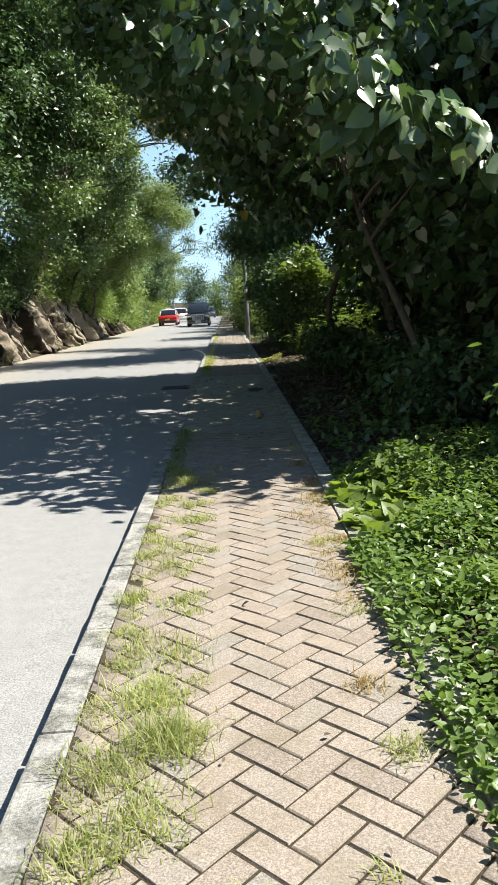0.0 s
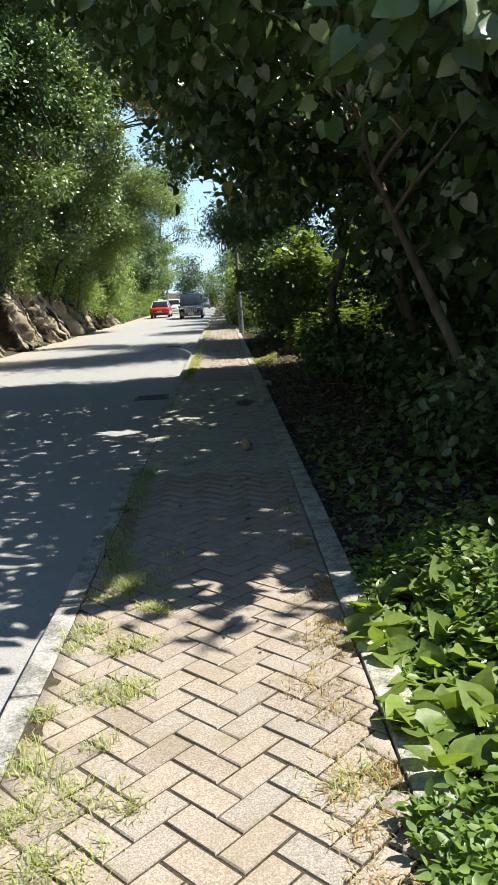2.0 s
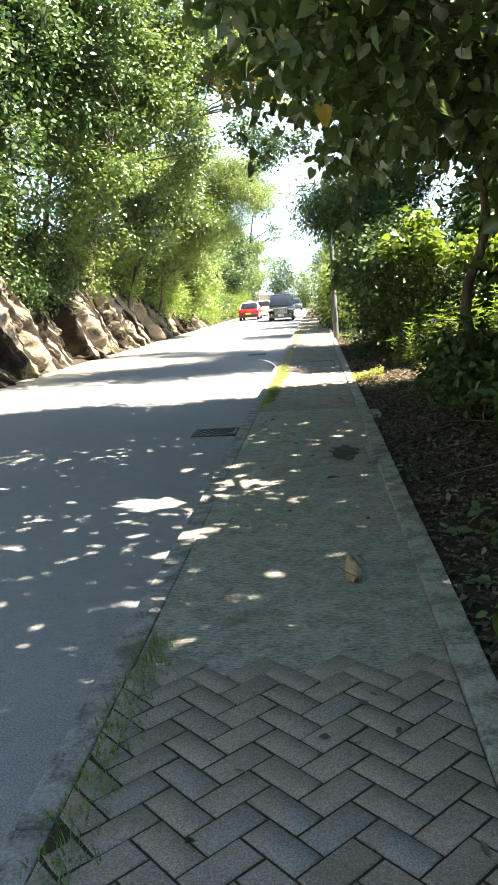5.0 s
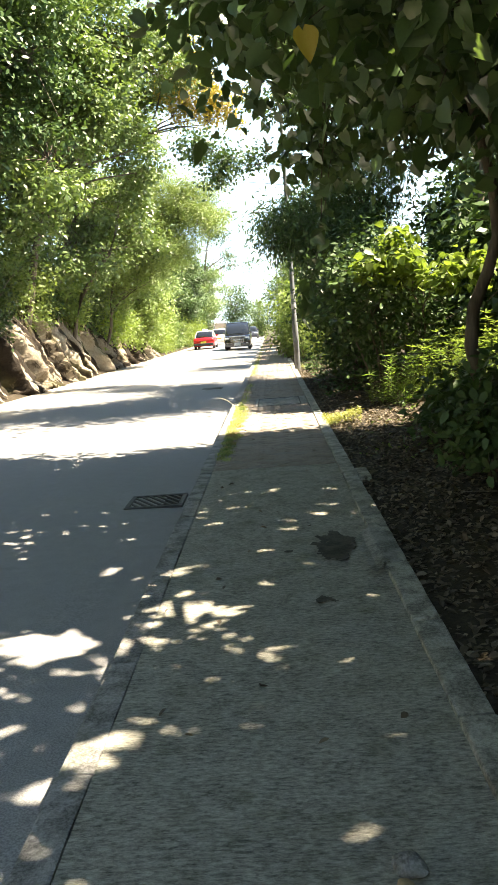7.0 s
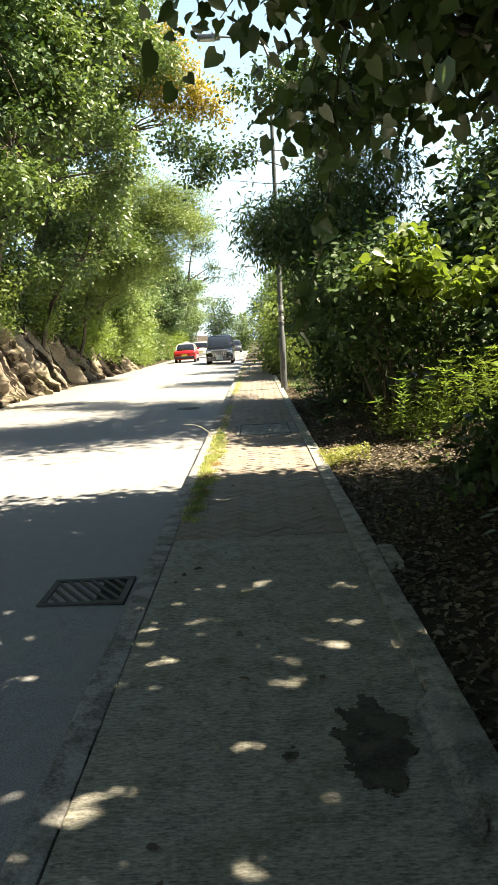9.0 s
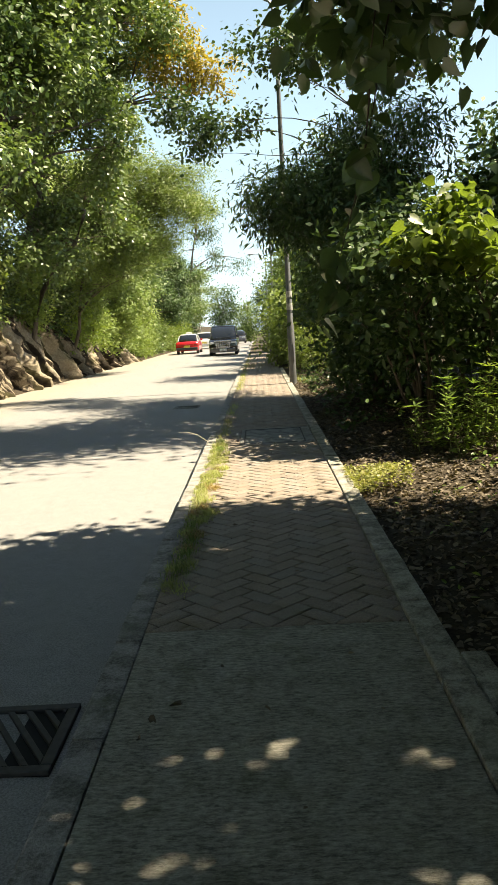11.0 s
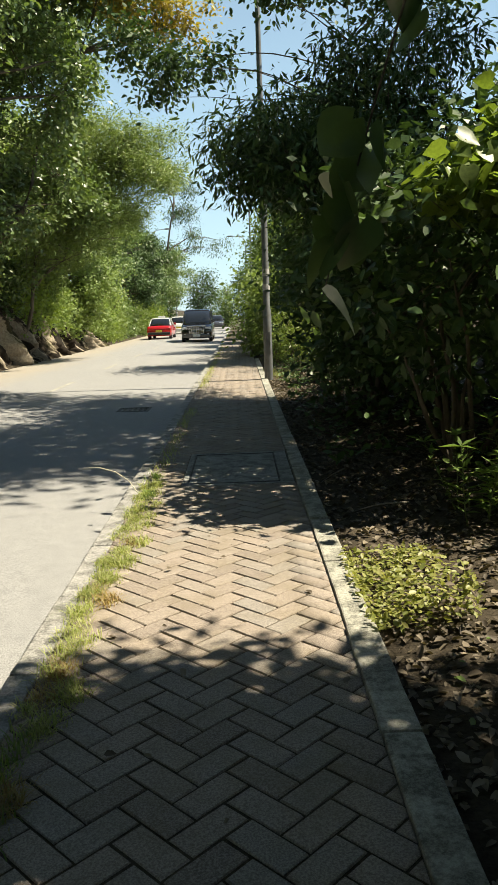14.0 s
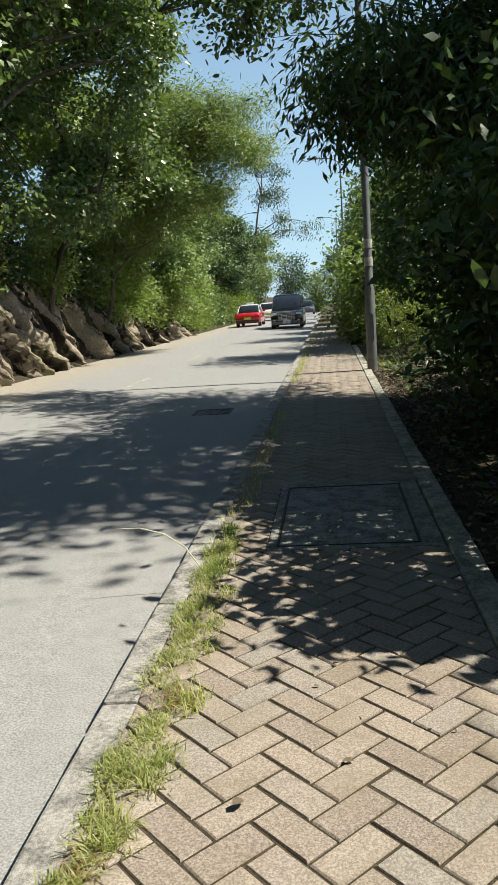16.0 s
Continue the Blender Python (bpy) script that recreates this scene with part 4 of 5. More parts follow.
# ---- drains and covers ----
def gully(x0, x1, y0, y1, label):
    z = ROAD_Z + 0.006
    root = tagged(new("drain_grate"), label, "drain grate", "road drains")
    root.location = ((x0 + x1) / 2, (y0 + y1) / 2, z)
    w, d = (x1 - x0) / 2, (y1 - y0) / 2
    # flat black plate paints the unlit depth below the bars
    part("pit_shade", box(-w, w, -d, d, -0.004, 0.004), M["drain_shade"], root)
    for a, b, c, e in ((-w, w, -d, -d + 0.045), (-w, w, d - 0.045, d), (-w, -w + 0.045, -d + 0.047, d - 0.047), (w - 0.045, w, -d + 0.047, d - 0.047)):
        part("frame", box(a, b, c, e, -0.02, 0.022, 0.005), M["iron"], root)
    n = 12
    for i in range(n):
        cx = -w - 0.2 + (i + 0.5) * (2 * w + 0.4) / n
        L = 2 * d - 0.1
        bm = box(-0.0125, 0.0125, -L / 2 * 1.3, L / 2 * 1.3, -0.012, 0.02, 0.004)
        bmesh.ops.transform(bm, matrix=Matrix.Translation((cx, 0, 0)) @ Matrix.Rotation(radians(32), 4, "Z"), verts=bm.verts)
        for co, no in (((-w + 0.05, 0, 0), (-1, 0, 0)), ((w - 0.05, 0, 0), (1, 0, 0)), ((0, -d + 0.05, 0), (0, -1, 0)), ((0, d - 0.05, 0), (0, 1, 0))):
            bmesh.ops.bisect_plane(bm, geom=bm.verts[:] + bm.edges[:] + bm.faces[:], plane_co=co, plane_no=no, clear_outer=True)
        if len(bm.faces) > 3:
            part("bar", bm, M["iron"], root)
        else:
            bm.free()
    return root


gully(-1.42, -0.86, 15.35, 15.88, "cast-iron gully grate with slanting bars beside the kerb")
gully(-1.9, -1.35, 28.9, 29.45, "cast-iron gully grate out in the road")

MH = (-0.25, 0.55, 22.58, 23.95)


def manhole():
    root = tagged(new("manhole_cover"), "concrete-filled manhole cover set in a pale concrete surround", "manhole cover")
    root.location = (0.15, 23.25, 0)
    x0, x1, y0, y1 = MH
    for n, (a, b, c, d) in (("surround", (x0 - 0.06, x1 + 0.13, y0 - 0.07, y0 - 0.01)), ("surround", (x0 - 0.06, x1 + 0.13, y1 + 0.01, y1 + 0.1)), ("surround", (x0 - 0.06, x0 - 0.01, y0 - 0.008, y1 + 0.008)), ("surround", (x1 + 0.01, x1 + 0.13, y0 - 0.008, y1 + 0.008))):
        part(n, box(a - 0.15, b - 0.15, c - 23.25, d - 23.25, -0.06, 0.006, 0.005), M["surround"], root)
    for a, b, c, d in ((x0 - 0.005, x1 + 0.005, y0 - 0.005, y0), (x0 - 0.005, x1 + 0.005, y1, y1 + 0.005), (x0 - 0.005, x0, y0, y1), (x1, x1 + 0.005, y0, y1)):
        part("frame", box(a - 0.15, b - 0.15, c - 23.25, d - 23.25, -0.05, 0.009), M["iron"], root)
    m = (y0 + y1) / 2
    for c, d in ((y0 + 0.006, m - 0.004), (m + 0.004, y1 - 0.006)):
        part("cover", box(x0 + 0.006 - 0.15, x1 - 0.006 - 0.15, c - 23.25, d - 23.25, -0.05, 0.004, 0.004), M["surround"], root)
    return root


manhole()
part("pad", box(0.835, 0.95, 15.5, 15.95, -0.15, 0.018, 0.015, 2), M["edging"], bpy.data.objects["edging"])

# worn centre line
for i in range(4):
    y = 33 + i * 7.0
    bm = box(-4.05, -3.96, y, y + 2.4, -0.1, 0.0)
    bmesh.ops.translate(bm, verts=bm.verts, vec=(0, 0, ROAD_Z + 0.0385))
    tagged(part("road_marking", bm, M["line"]), "worn pale centre line on the road", "road marking", "centre line", "structure")


# ---- vehicles ----
def loft(stations, ring):
    """A closed skin through rings of points; stations: values handed to ring()."""
    rings = [np.array(ring(*s)) for s in stations]
    k = len(rings[0])
    V = np.concatenate(rings)
    Q = []
    for i in range(len(rings) - 1):
        for j in range(k):
            a, b = i * k + j, i * k + (j + 1) % k
            Q.append((a, b, b + k, a + k))
    idx = [v for q in Q for v in q] + list(range(k))[::-1] + list(range((len(rings) - 1) * k, len(rings) * k))
    return V, [4] * len(Q) + [k, k], idx


def body_ring(y, w, z0, z1, r=0.09):
    """A rounded cross-section at y: half width w from z0 up to z1."""
    zm = z0 + (z1 - z0) * 0.55
    half = [(w * 0.90, z0), (w * 0.985, z0 + 0.06), (w, zm), (w * 0.985, z1 - r), (w * 0.95, z1 - r * 0.35), (w * 0.84, z1)]
    return [(x, y, z) for x, z in half] + [(0, y, z1 + 0.012)] + [(-x, y, z) for x, z in half[::-1]]


def cabin_ring(y, w0, w1, z0, z1):
    half = [(w0, z0), (w0 * 0.6 + w1 * 0.4, z0 * 0.6 + z1 * 0.4), (w1 * 1.02, z1 - 0.07), (w1 * 0.93, z1 - 0.015), (w1 * 0.6, z1)]
    return [(x, y, z) for x, z in half] + [(0, y, z1 + 0.008)] + [(-x, y, z) for x, z in half[::-1]]


def wheel(x, y, r, root):
    bm = bmesh.new()
    bmesh.ops.create_cone(bm, segments=28, radius1=r, radius2=r, depth=0.2, cap_ends=True)
    bmesh.ops.bevel(bm, geom=[e for e in bm.edges if abs(e.verts[0].co.z - e.verts[1].co.z) < 0.01], offset=0.03, segments=2, affect="EDGES")
    turn = Matrix.Translation((x, y, r)) @ Matrix.Rotation(radians(90), 4, "Y")
    bmesh.ops.transform(bm, matrix=turn, verts=bm.verts)
    w = part("wheel", bm, M["rubber"], root, smooth=False)
    bm = bmesh.new()
    bmesh.ops.create_cone(bm, segments=20, radius1=r * 0.64, radius2=r * 0.58, depth=0.215, cap_ends=True)
    bmesh.ops.transform(bm, matrix=turn, verts=bm.verts)
    part("rim", bm, M["alloy"], w, "grey alloy rim")
    for k in range(5):
        bm = box(-r * 0.08, r * 0.08, r * 0.12, r * 0.6, -0.112, 0.112, 0.008)
        bmesh.ops.transform(bm, matrix=turn @ Matrix.Rotation(k * math.tau / 5, 4, "Z"), verts=bm.verts)
        part("spoke", bm, M["chrome"], w)


M["rubber"] = plain("tyre_rubber", (0.02, 0.02, 0.02), 0.8)
M["alloy"] = plain("dull_alloy", (0.12, 0.12, 0.125), 0.4, 0.8)
M["chrome"] = plain("chrome", (0.6, 0.6, 0.62), 0.15, 1.0, 4.0, 0.1, 0.0)
M["red"] = mat_paint("taxi_red_paint", (0.40, 0.010, 0.012))
M["silver"] = mat_paint("silver_roof_paint", (0.5, 0.5, 0.48))
M["white"] = mat_paint("white_car_paint", (0.72, 0.72, 0.70))
M["black"] = mat_paint("black_car_paint", (0.008, 0.008, 0.009), 0.2, 1.0)
M["grey_paint"] = mat_paint("dark_grey_car_paint", (0.05, 0.052, 0.06))
M["glass"] = mat_paint("dark_tinted_glass", (0.012, 0.014, 0.014), 0.06, 1.0)
M["lamp_red"] = plain("red_lamp_lens", (0.35, 0.02, 0.015), 0.2)
M["lamp_clear"] = plain("clear_lamp_lens", (0.75, 0.76, 0.78), 0.12, 0.3)
M["trim"] = plain("black_plastic_trim", (0.025, 0.025, 0.025), 0.6)
M["plate_yellow"] = plain("yellow_plate", (0.6, 0.45, 0.05), 0.5)
M["plate_white"] = plain("white_plate", (0.75, 0.75, 0.72), 0.5)
M["ink"] = plain("black_ink", (0.02, 0.02, 0.02), 0.6)


def writing(text, size, parent, m, mat):
    cu = bpy.data.curves.new("writing", "FONT")
    cu.body, cu.size, cu.align_x, cu.align_y, cu.extrude = text, size, "CENTER", "CENTER", 0.0015
    cu.materials.append(mat)
    ob = new("writing", cu)
    ob.parent, ob.matrix_local = parent, m
    return ob


def car(name, label, place, heading, L, W, belt, roof, paint, roof_paint, style, tail):
    """A car standing on z = 0 of its own, nose towards its +y."""
    root = tagged(new(name), label, "car")
    w, h = W / 2, L / 2
    if style == "van":
        st = [(-h, w * 0.93, 0.38, belt), (-h + 0.12, w, 0.24, belt + 0.02), (-h + 1.0, w, 0.22, belt + 0.02), (h - 1.25, w, 0.22, belt), (h - 0.75, w, 0.22, belt - 0.03), (h - 0.3, w * 0.985, 0.22, belt - 0.12), (h - 0.08, w * 0.94, 0.24, belt - 0.2), (h, w * 0.88, 0.3, belt - 0.32)]
        cb = [(-h + 0.10, w * 0.93, w * 0.80, belt - 0.02, belt + 0.35), (-h + 0.24, w * 0.95, w * 0.84, belt - 0.02, roof - 0.03), (-h + 1.0, w * 0.955, w * 0.85, belt - 0.02, roof), (h - 2.2, w * 0.955, w * 0.85, belt - 0.02, roof), (h - 1.75, w * 0.95, w * 0.83, belt - 0.02, roof - 0.06), (h - 0.80, w * 0.92, w * 0.86, belt - 0.03, belt + 0.03)]
    else:
        hatch = style == "hatch"
        tailz = belt + (0.02 if hatch else -0.0)
        st = [(-h, w * 0.90, 0.4, tailz - 0.16), (-h + 0.1, w * 0.97, 0.26, tailz - 0.03), (-h + 0.7, w, 0.22, tailz), (h - 1.4, w, 0.22, belt), (h - 0.7, w * 0.985, 0.22, belt - 0.09), (h - 0.15, w * 0.95, 0.24, belt - 0.2), (h, w * 0.86, 0.32, belt - 0.32)]
        b0 = -h + (0.12 if hatch else 0.85)
        cb = [(b0, w * 0.9, w * 0.84, belt - 0.02, belt + 0.05), (b0 + (0.35 if hatch else 0.55), w * 0.92, w * 0.76, belt - 0.02, roof - 0.06), (b0 + 0.9, w * 0.93, w * 0.77, belt - 0.02, roof), (0.35, w * 0.93, w * 0.76, belt - 0.02, roof - 0.02), (0.62, w * 0.92, w * 0.76, belt - 0.02, roof - 0.1), (1.22, w * 0.9, w * 0.84, belt - 0.02, belt + 0.02)]
    child("body", mesh_of("body", *loft(st, body_ring), paint, True), root)
    child("greenhouse", mesh_of("greenhouse", *loft(cb, cabin_ring), M["glass"], True), root, "dark tinted windows")
    mid = cb[1:5]
    rs = [(y, w1 * 0.99, w1 * 0.96, z1 - 0.075, z1 + 0.012) for y, w0, w1, z0, z1 in mid]
    child("roof", mesh_of("roof", *loft(rs, cabin_ring), roof_paint, True), root)
    # pillars up the corners of the windows
    pil = []
    for s in (-1, 1):
        for i, j in ((0, 1), (5, 4)):
            a, b = cb[i], cb[j]
            pil.append((s * a[1] * 0.97, a[0], a[3], s * b[2] * 0.985, b[0], b[4] - 0.05, 0.035))
        for f in ((0.38, 0.72) if style == "van" else (0.5,)):
            y = cb[1][0] + (cb[4][0] - cb[1][0]) * f
            pil.append((s * w * 0.955, y, belt, s * cb[2][2] * 1.0, y, roof - 0.08, 0.03))
    for x0, y0, z0, x1, y1, z1, r in pil:
        child("pillar", mesh_of("pillar", *tube([([(x0, y0, z0), ((x0 * 0.6 + x1 * 0.4) * 1.005, (y0 + y1) / 2, (z0 + z1) / 2), (x1, y1, z1)], [r, r, r])], 6), paint if style != "taxi" else roof_paint, True), root)
    for s in (-1, 1):
        for y in (-h + 0.85, h - 0.9):
            wheel(s * (w - 0.11), y, 0.315 if style != "van" else 0.34, root)
        bm = box(s * (w + 0.02) - 0.09, s * (w + 0.02) + 0.09, h - 1.62, h - 1.52, belt + 0.02, belt + 0.17, 0.03)
        part("mirror", bm, paint, root)
        # rear lamps
        part("tail_lamp", box(s * w * 0.78 - 0.15, s * w * 0.78 + 0.15, -h - 0.012, -h + 0.1, belt - 0.33, belt - 0.16, 0.02), M["lamp_red"] if tail == "red" else M["lamp_clear"], root)
        bm = box(s * w * 0.70 - 0.2, s * w * 0.70 + 0.2, h - 0.2, h - 0.01, belt - 0.36, belt - 0.2, 0.03)
        part("headlamp", bm, M["lamp_clear"], root, "clear headlamp")
        for y in (-0.35, 0.55):
            part("door_handle", box(s * w - 0.012, s * w + 0.018, y - 0.09, y + 0.09, belt - 0.16, belt - 0.13, 0.008), M["chrome"] if style == "van" else paint, root)
    part("bumper", box(-w * 0.93, w * 0.93, -h - 0.05, -h + 0.15, 0.30, 0.5, 0.04, 3), M["trim"] if style == "taxi" else paint, root)
    part("front_bumper", box(-w * 0.9, w * 0.9, h - 0.16, h + 0.03, 0.24, 0.46, 0.04, 3), paint, root)
    plate = part("number_plate", box(-0.22, 0.22, -h - 0.072, -h - 0.05, 0.5, 0.64, 0.004), M["plate_yellow"], root, "yellow rear number plate")
    part("rear_screen", box(-w * 0.66, w * 0.66, -0.01, 0.01, 0, 0.02, 0.004), M["trim"], root).matrix_local = pose(0, cb[0][0] - 0.02, belt + 0.045)
    if style == "taxi":
        sign = part("roof_sign", box(-0.24, 0.24, -0.05, 0.12, roof + 0.005, roof + 0.13, 0.03, 3), M["white"], root, "white taxi roof sign")
        part("tail_strip", box(-w * 0.55, w * 0.55, -h - 0.014, -h + 0.03, belt - 0.31, belt - 0.2, 0.01), M["lamp_red"], root)
    if style == "van":
        g = part("grille", box(-0.55, 0.55, h - 0.12, h - 0.005, 0.47, 0.92, 0.03), M["trim"], root, "large black grille with chrome slats")
        for i in range(6):
            z = 0.5 + i * 0.075
            part("slat", box(-0.44 - 0.02 * i, 0.44 + 0.02 * i, h - 0.02, h + 0.012, z, z + 0.022, 0.006), M["chrome"], g)
        for i in range(7):
            x = -0.42 + i * 0.14
            part("rib", box(x - 0.008, x + 0.008, h - 0.02, h + 0.008, 0.49, 0.91), M["chrome"], g)
        part("grille_bar", box(-0.56, 0.56, h - 0.03, h + 0.02, 0.925, 0.96, 0.008), M["chrome"], root)
        p = part("front_plate", box(-0.22, 0.22, h + 0.03, h + 0.045, 0.3, 0.46, 0.004), M["plate_white"], root, "white front number plate")
        writing("VA\n950", 0.075, p, pose(0, h + 0.047, 0.375, 90, 0, 180), M["ink"])
        for s in (-1, 1):
            part("fog_lamp", box(s * 0.68 - 0.06, s * 0.68 + 0.06, h - 0.06, h + 0.012, 0.42, 0.5, 0.02), M["lamp_clear"], root)
            part("wiper", box(s * 0.25 - 0.28, s * 0.25 + 0.28, h - 0.80, h - 0.775, belt + 0.055, belt + 0.075, 0.006), M["trim"], root)
    root.matrix_world = Matrix.Translation(place) @ Matrix.Rotation(radians(heading), 4, "Z")
    return root


RZ = ROAD_Z + 0.028
car("taxi", "red taxi saloon with a silver roof on the road", (-5.35, 72.0, RZ - 0.004), 0, 4.7, 1.7, 0.93, 1.47, M["red"], M["silver"], "taxi", "red")
car("hatchback", "small white hatchback car driving away on the road", (-5.0, 85.0, RZ), 0, 4.1, 1.7, 0.95, 1.5, M["white"], M["white"], "hatch", "red")
car("minivan", "black minivan with a chrome-slatted grille, headed this way", (-2.3, 64.0, RZ), 180, 4.9, 1.85, 1.08, 1.9, M["black"], M["black"], "van", "red")
car("saloon", "distant dark grey saloon car on the road", (-2.4, 104.0, RZ - 0.02), 180, 4.6, 1.78, 0.95, 1.48, M["grey_paint"], M["grey_paint"], "sedan", "red")


# ---- grass, ground cover, leaf litter, stones ----
def blades(rng, P, height, lean=0.6, width=0.0024):
    """Curved grass blades rooted at P."""
    n = len(P)
    d = rng.normal(size=(n, 2))
    d /= np.linalg.norm(d, axis=1, keepdims=True)
    h = height * rng.uniform(0.35, 1.0, n)
    side = np.stack((-d[:, 1], d[:, 0], np.zeros(n)), -1)
    fwd = np.stack((d[:, 0], d[:, 1], np.zeros(n)), -1)
    k = lean * rng.uniform(0.3, 1.5, n)
    rows = []
    for s, w in ((0.0, 1.0), (0.45, 0.85), (0.8, 0.5)):
        c = P + fwd * (h * k * s ** 1.8)[:, None] + np.array([0, 0, 1.0]) * (h * (s - 0.28 * k * s * s))[:, None]
        rows += [c - side * (width * w), c + side * (width * w)]
    tip = P + fwd * (h * k)[:, None] + np.array([0, 0, 1.0]) * (h * (1 - 0.45 * k))[:, None]
    tip[:, 2] = np.maximum(tip[:, 2], P[:, 2] + 0.004)
    V = np.stack(rows + [tip], 1).reshape(-1, 3)
    flat = np.array([0, 1, 3, 2, 2, 3, 5, 4, 4, 5, 6])
    idx = (np.arange(n)[:, None] * 7 + flat[None]).ravel()
    return V, np.tile([4, 4, 3], n), idx


def tuft(x, y, n, r, height, seed, lean=0.7, label="dry yellow-green grass tuft growing between the pavers", mat="grass", ry=None):
    rng = np.random.default_rng(seed)
    P = np.zeros((n, 3))
    P[:, :2] = rng.normal(size=(n, 2)) * np.array([r, ry or r])
    P[:, 0] = np.clip(P[:, 0] + x, KERB_X1 - 0.02, 9) - x
    ob = new("grass_tuft", mesh_of("grass_tuft", *blades(rng, P, height, lean), M[mat]))
    ob.location = (x, y, -0.006)
    return tagged(ob, label, "grass", "grass tufts", "stuff")


rng = np.random.default_rng(7)
TUFTS = [(-0.30, 2.45, 420, 0.10, 0.16), (-0.42, 2.75, 260, 0.10, 0.13), (-0.5, 2.3, 300, 0.09, 0.12), (-0.36, 2.05, 260, 0.10, 0.12), (-0.52, 1.9, 220, 0.08, 0.12), (-0.3, 3.15, 240, 0.10, 0.1), (-0.5, 3.3, 160, 0.08, 0.09),
         (-0.58, 3.8, 120, 0.05, 0.12), (-0.36, 3.7, 120, 0.1, 0.07), (-0.45, 4.3, 150, 0.08, 0.08), (-0.28, 4.6, 100, 0.08, 0.07), (-0.55, 4.8, 140, 0.07, 0.09), (-0.42, 5.3, 140, 0.09, 0.08), (-0.25, 5.7, 90, 0.07, 0.08), (-0.52, 5.9, 140, 0.07, 0.09),
         (-0.42, 6.4, 200, 0.08, 0.15), (-0.5, 6.75, 150, 0.07, 0.12), (0.44, 5.2, 160, 0.09, 0.06), (0.52, 4.6, 200, 0.09, 0.06), (0.56, 4.0, 160, 0.08, 0.07), (0.55, 3.5, 120, 0.08, 0.06), (0.46, 2.75, 110, 0.06, 0.08), (0.52, 2.3, 120, 0.06, 0.09), (0.33, 1.75, 30, 0.03, 0.08), (-0.02, 1.7, 26, 0.03, 0.07),
         (0.58, 6.9, 110, 0.06, 0.1), (0.6, 7.7, 60, 0.05, 0.08), (0.6, 6.1, 80, 0.05, 0.08)]
for i, (x, y, n, r, h) in enumerate(TUFTS):
    tuft(x, y, int(n * 0.9), r * 0.75, h * 0.95, 700 + i, 0.8, "dry reddish grass at the edge of the path" if x > 0.4 else "dry yellow-green grass tuft growing between the pavers", "dry_grass" if x > 0.4 and i % 2 else "grass")
for i in range(95):
    u = rng.uniform()
    x = KERB_X1 + 0.04 + 0.42 * u ** 1.4
    tuft(x, rng.uniform(1.7, 7.2), int(rng.uniform(30, 90)), 0.035, rng.uniform(0.035, 0.075), 1000 + i, 0.9)
for i in range(34):
    x = 0.66 - 0.2 * rng.uniform() ** 1.5
    tuft(x, rng.uniform(3.1, 6.4), int(rng.uniform(40, 90)), 0.04, rng.uniform(0.03, 0.06), 1200 + i, 1.0, "dry reddish grass at the edge of the path", "dry_grass")
for i in range(30):
    y = 6.9 + i * 0.085
    if i % 2 == 0:
        tuft(-0.58, y, 80, 0.05, 0.07, 740 + i, mat="leaf_ground", label="small green weeds along the kerb")
for i in range(74):
    y = 17.0 + i * 0.078 + rng.normal() * 0.03
    patch = 0.5 + 0.5 * math.sin(y * 2.3 + 1.0) * math.sin(y * 5.1)
    x = KERB_X1 + 0.03 + 0.17 * rng.uniform() ** 1.5
    dry = rng.uniform() < 0.07
    if y < 18.5 and i % 5 > 1:
        continue
    tuft(x, y, int(rng.uniform(90, 190) * (0.5 + patch)), 0.032, rng.uniform(0.05, 0.095), 780 + i, 0.9, "dry straw-coloured grass along the kerb" if dry else "bright verge grass growing along the kerb", "dry_grass" if dry else "grass", 0.05)
for i, y in enumerate([23.6, 24.4, 25.3, 26.4, 27.5, 31.8, 32.6, 33.4, 34.2, 35.0, 35.8, 36.8, 38.0, 39.5, 41, 43, 45, 47.5, 50, 53]):
    tuft(-0.55, y, 110, 0.05, 0.10, 820 + i, 0.8, "verge grass growing along the kerb", ry=0.3)
for i, (x, y) in enumerate([(1.1, 34.2), (1.3, 33.6), (1.05, 35.5), (1.6, 34.8)]):
    tuft(x, y, 260, 0.16, 0.12, 850 + i, label="sunlit grass at the foot of the lamp post", ry=0.3)
for i, (x, y) in enumerate([(-0.57, 17.35), (-0.56, 17.7), (-0.55, 18.05), (-0.58, 18.4), (-0.55, 22.2), (-0.57, 22.9)]):
    tuft(x, y, 150, 0.035, 0.085, 860 + i, 0.7, "small green weeds along the kerb", "leaf_ground", 0.09)
M["straw"] = plain("dry_straw", (0.55, 0.52, 0.38), 0.7)
# a long dry stalk bending over the road
stalk = new("dry_stalk", mesh_of("dry_stalk", *tube([([(-0.63, 22.25, -0.01), (-0.72, 22.25, 0.13), (-0.82, 22.23, 0.21), (-0.94, 22.2, 0.255), (-1.06, 22.17, 0.265)], [0.004, 0.0036, 0.0032, 0.0028, 0.001])], 5), M["straw"]))
tagged(stalk, "long dry grass stalk leaning over the kerb", "grass")


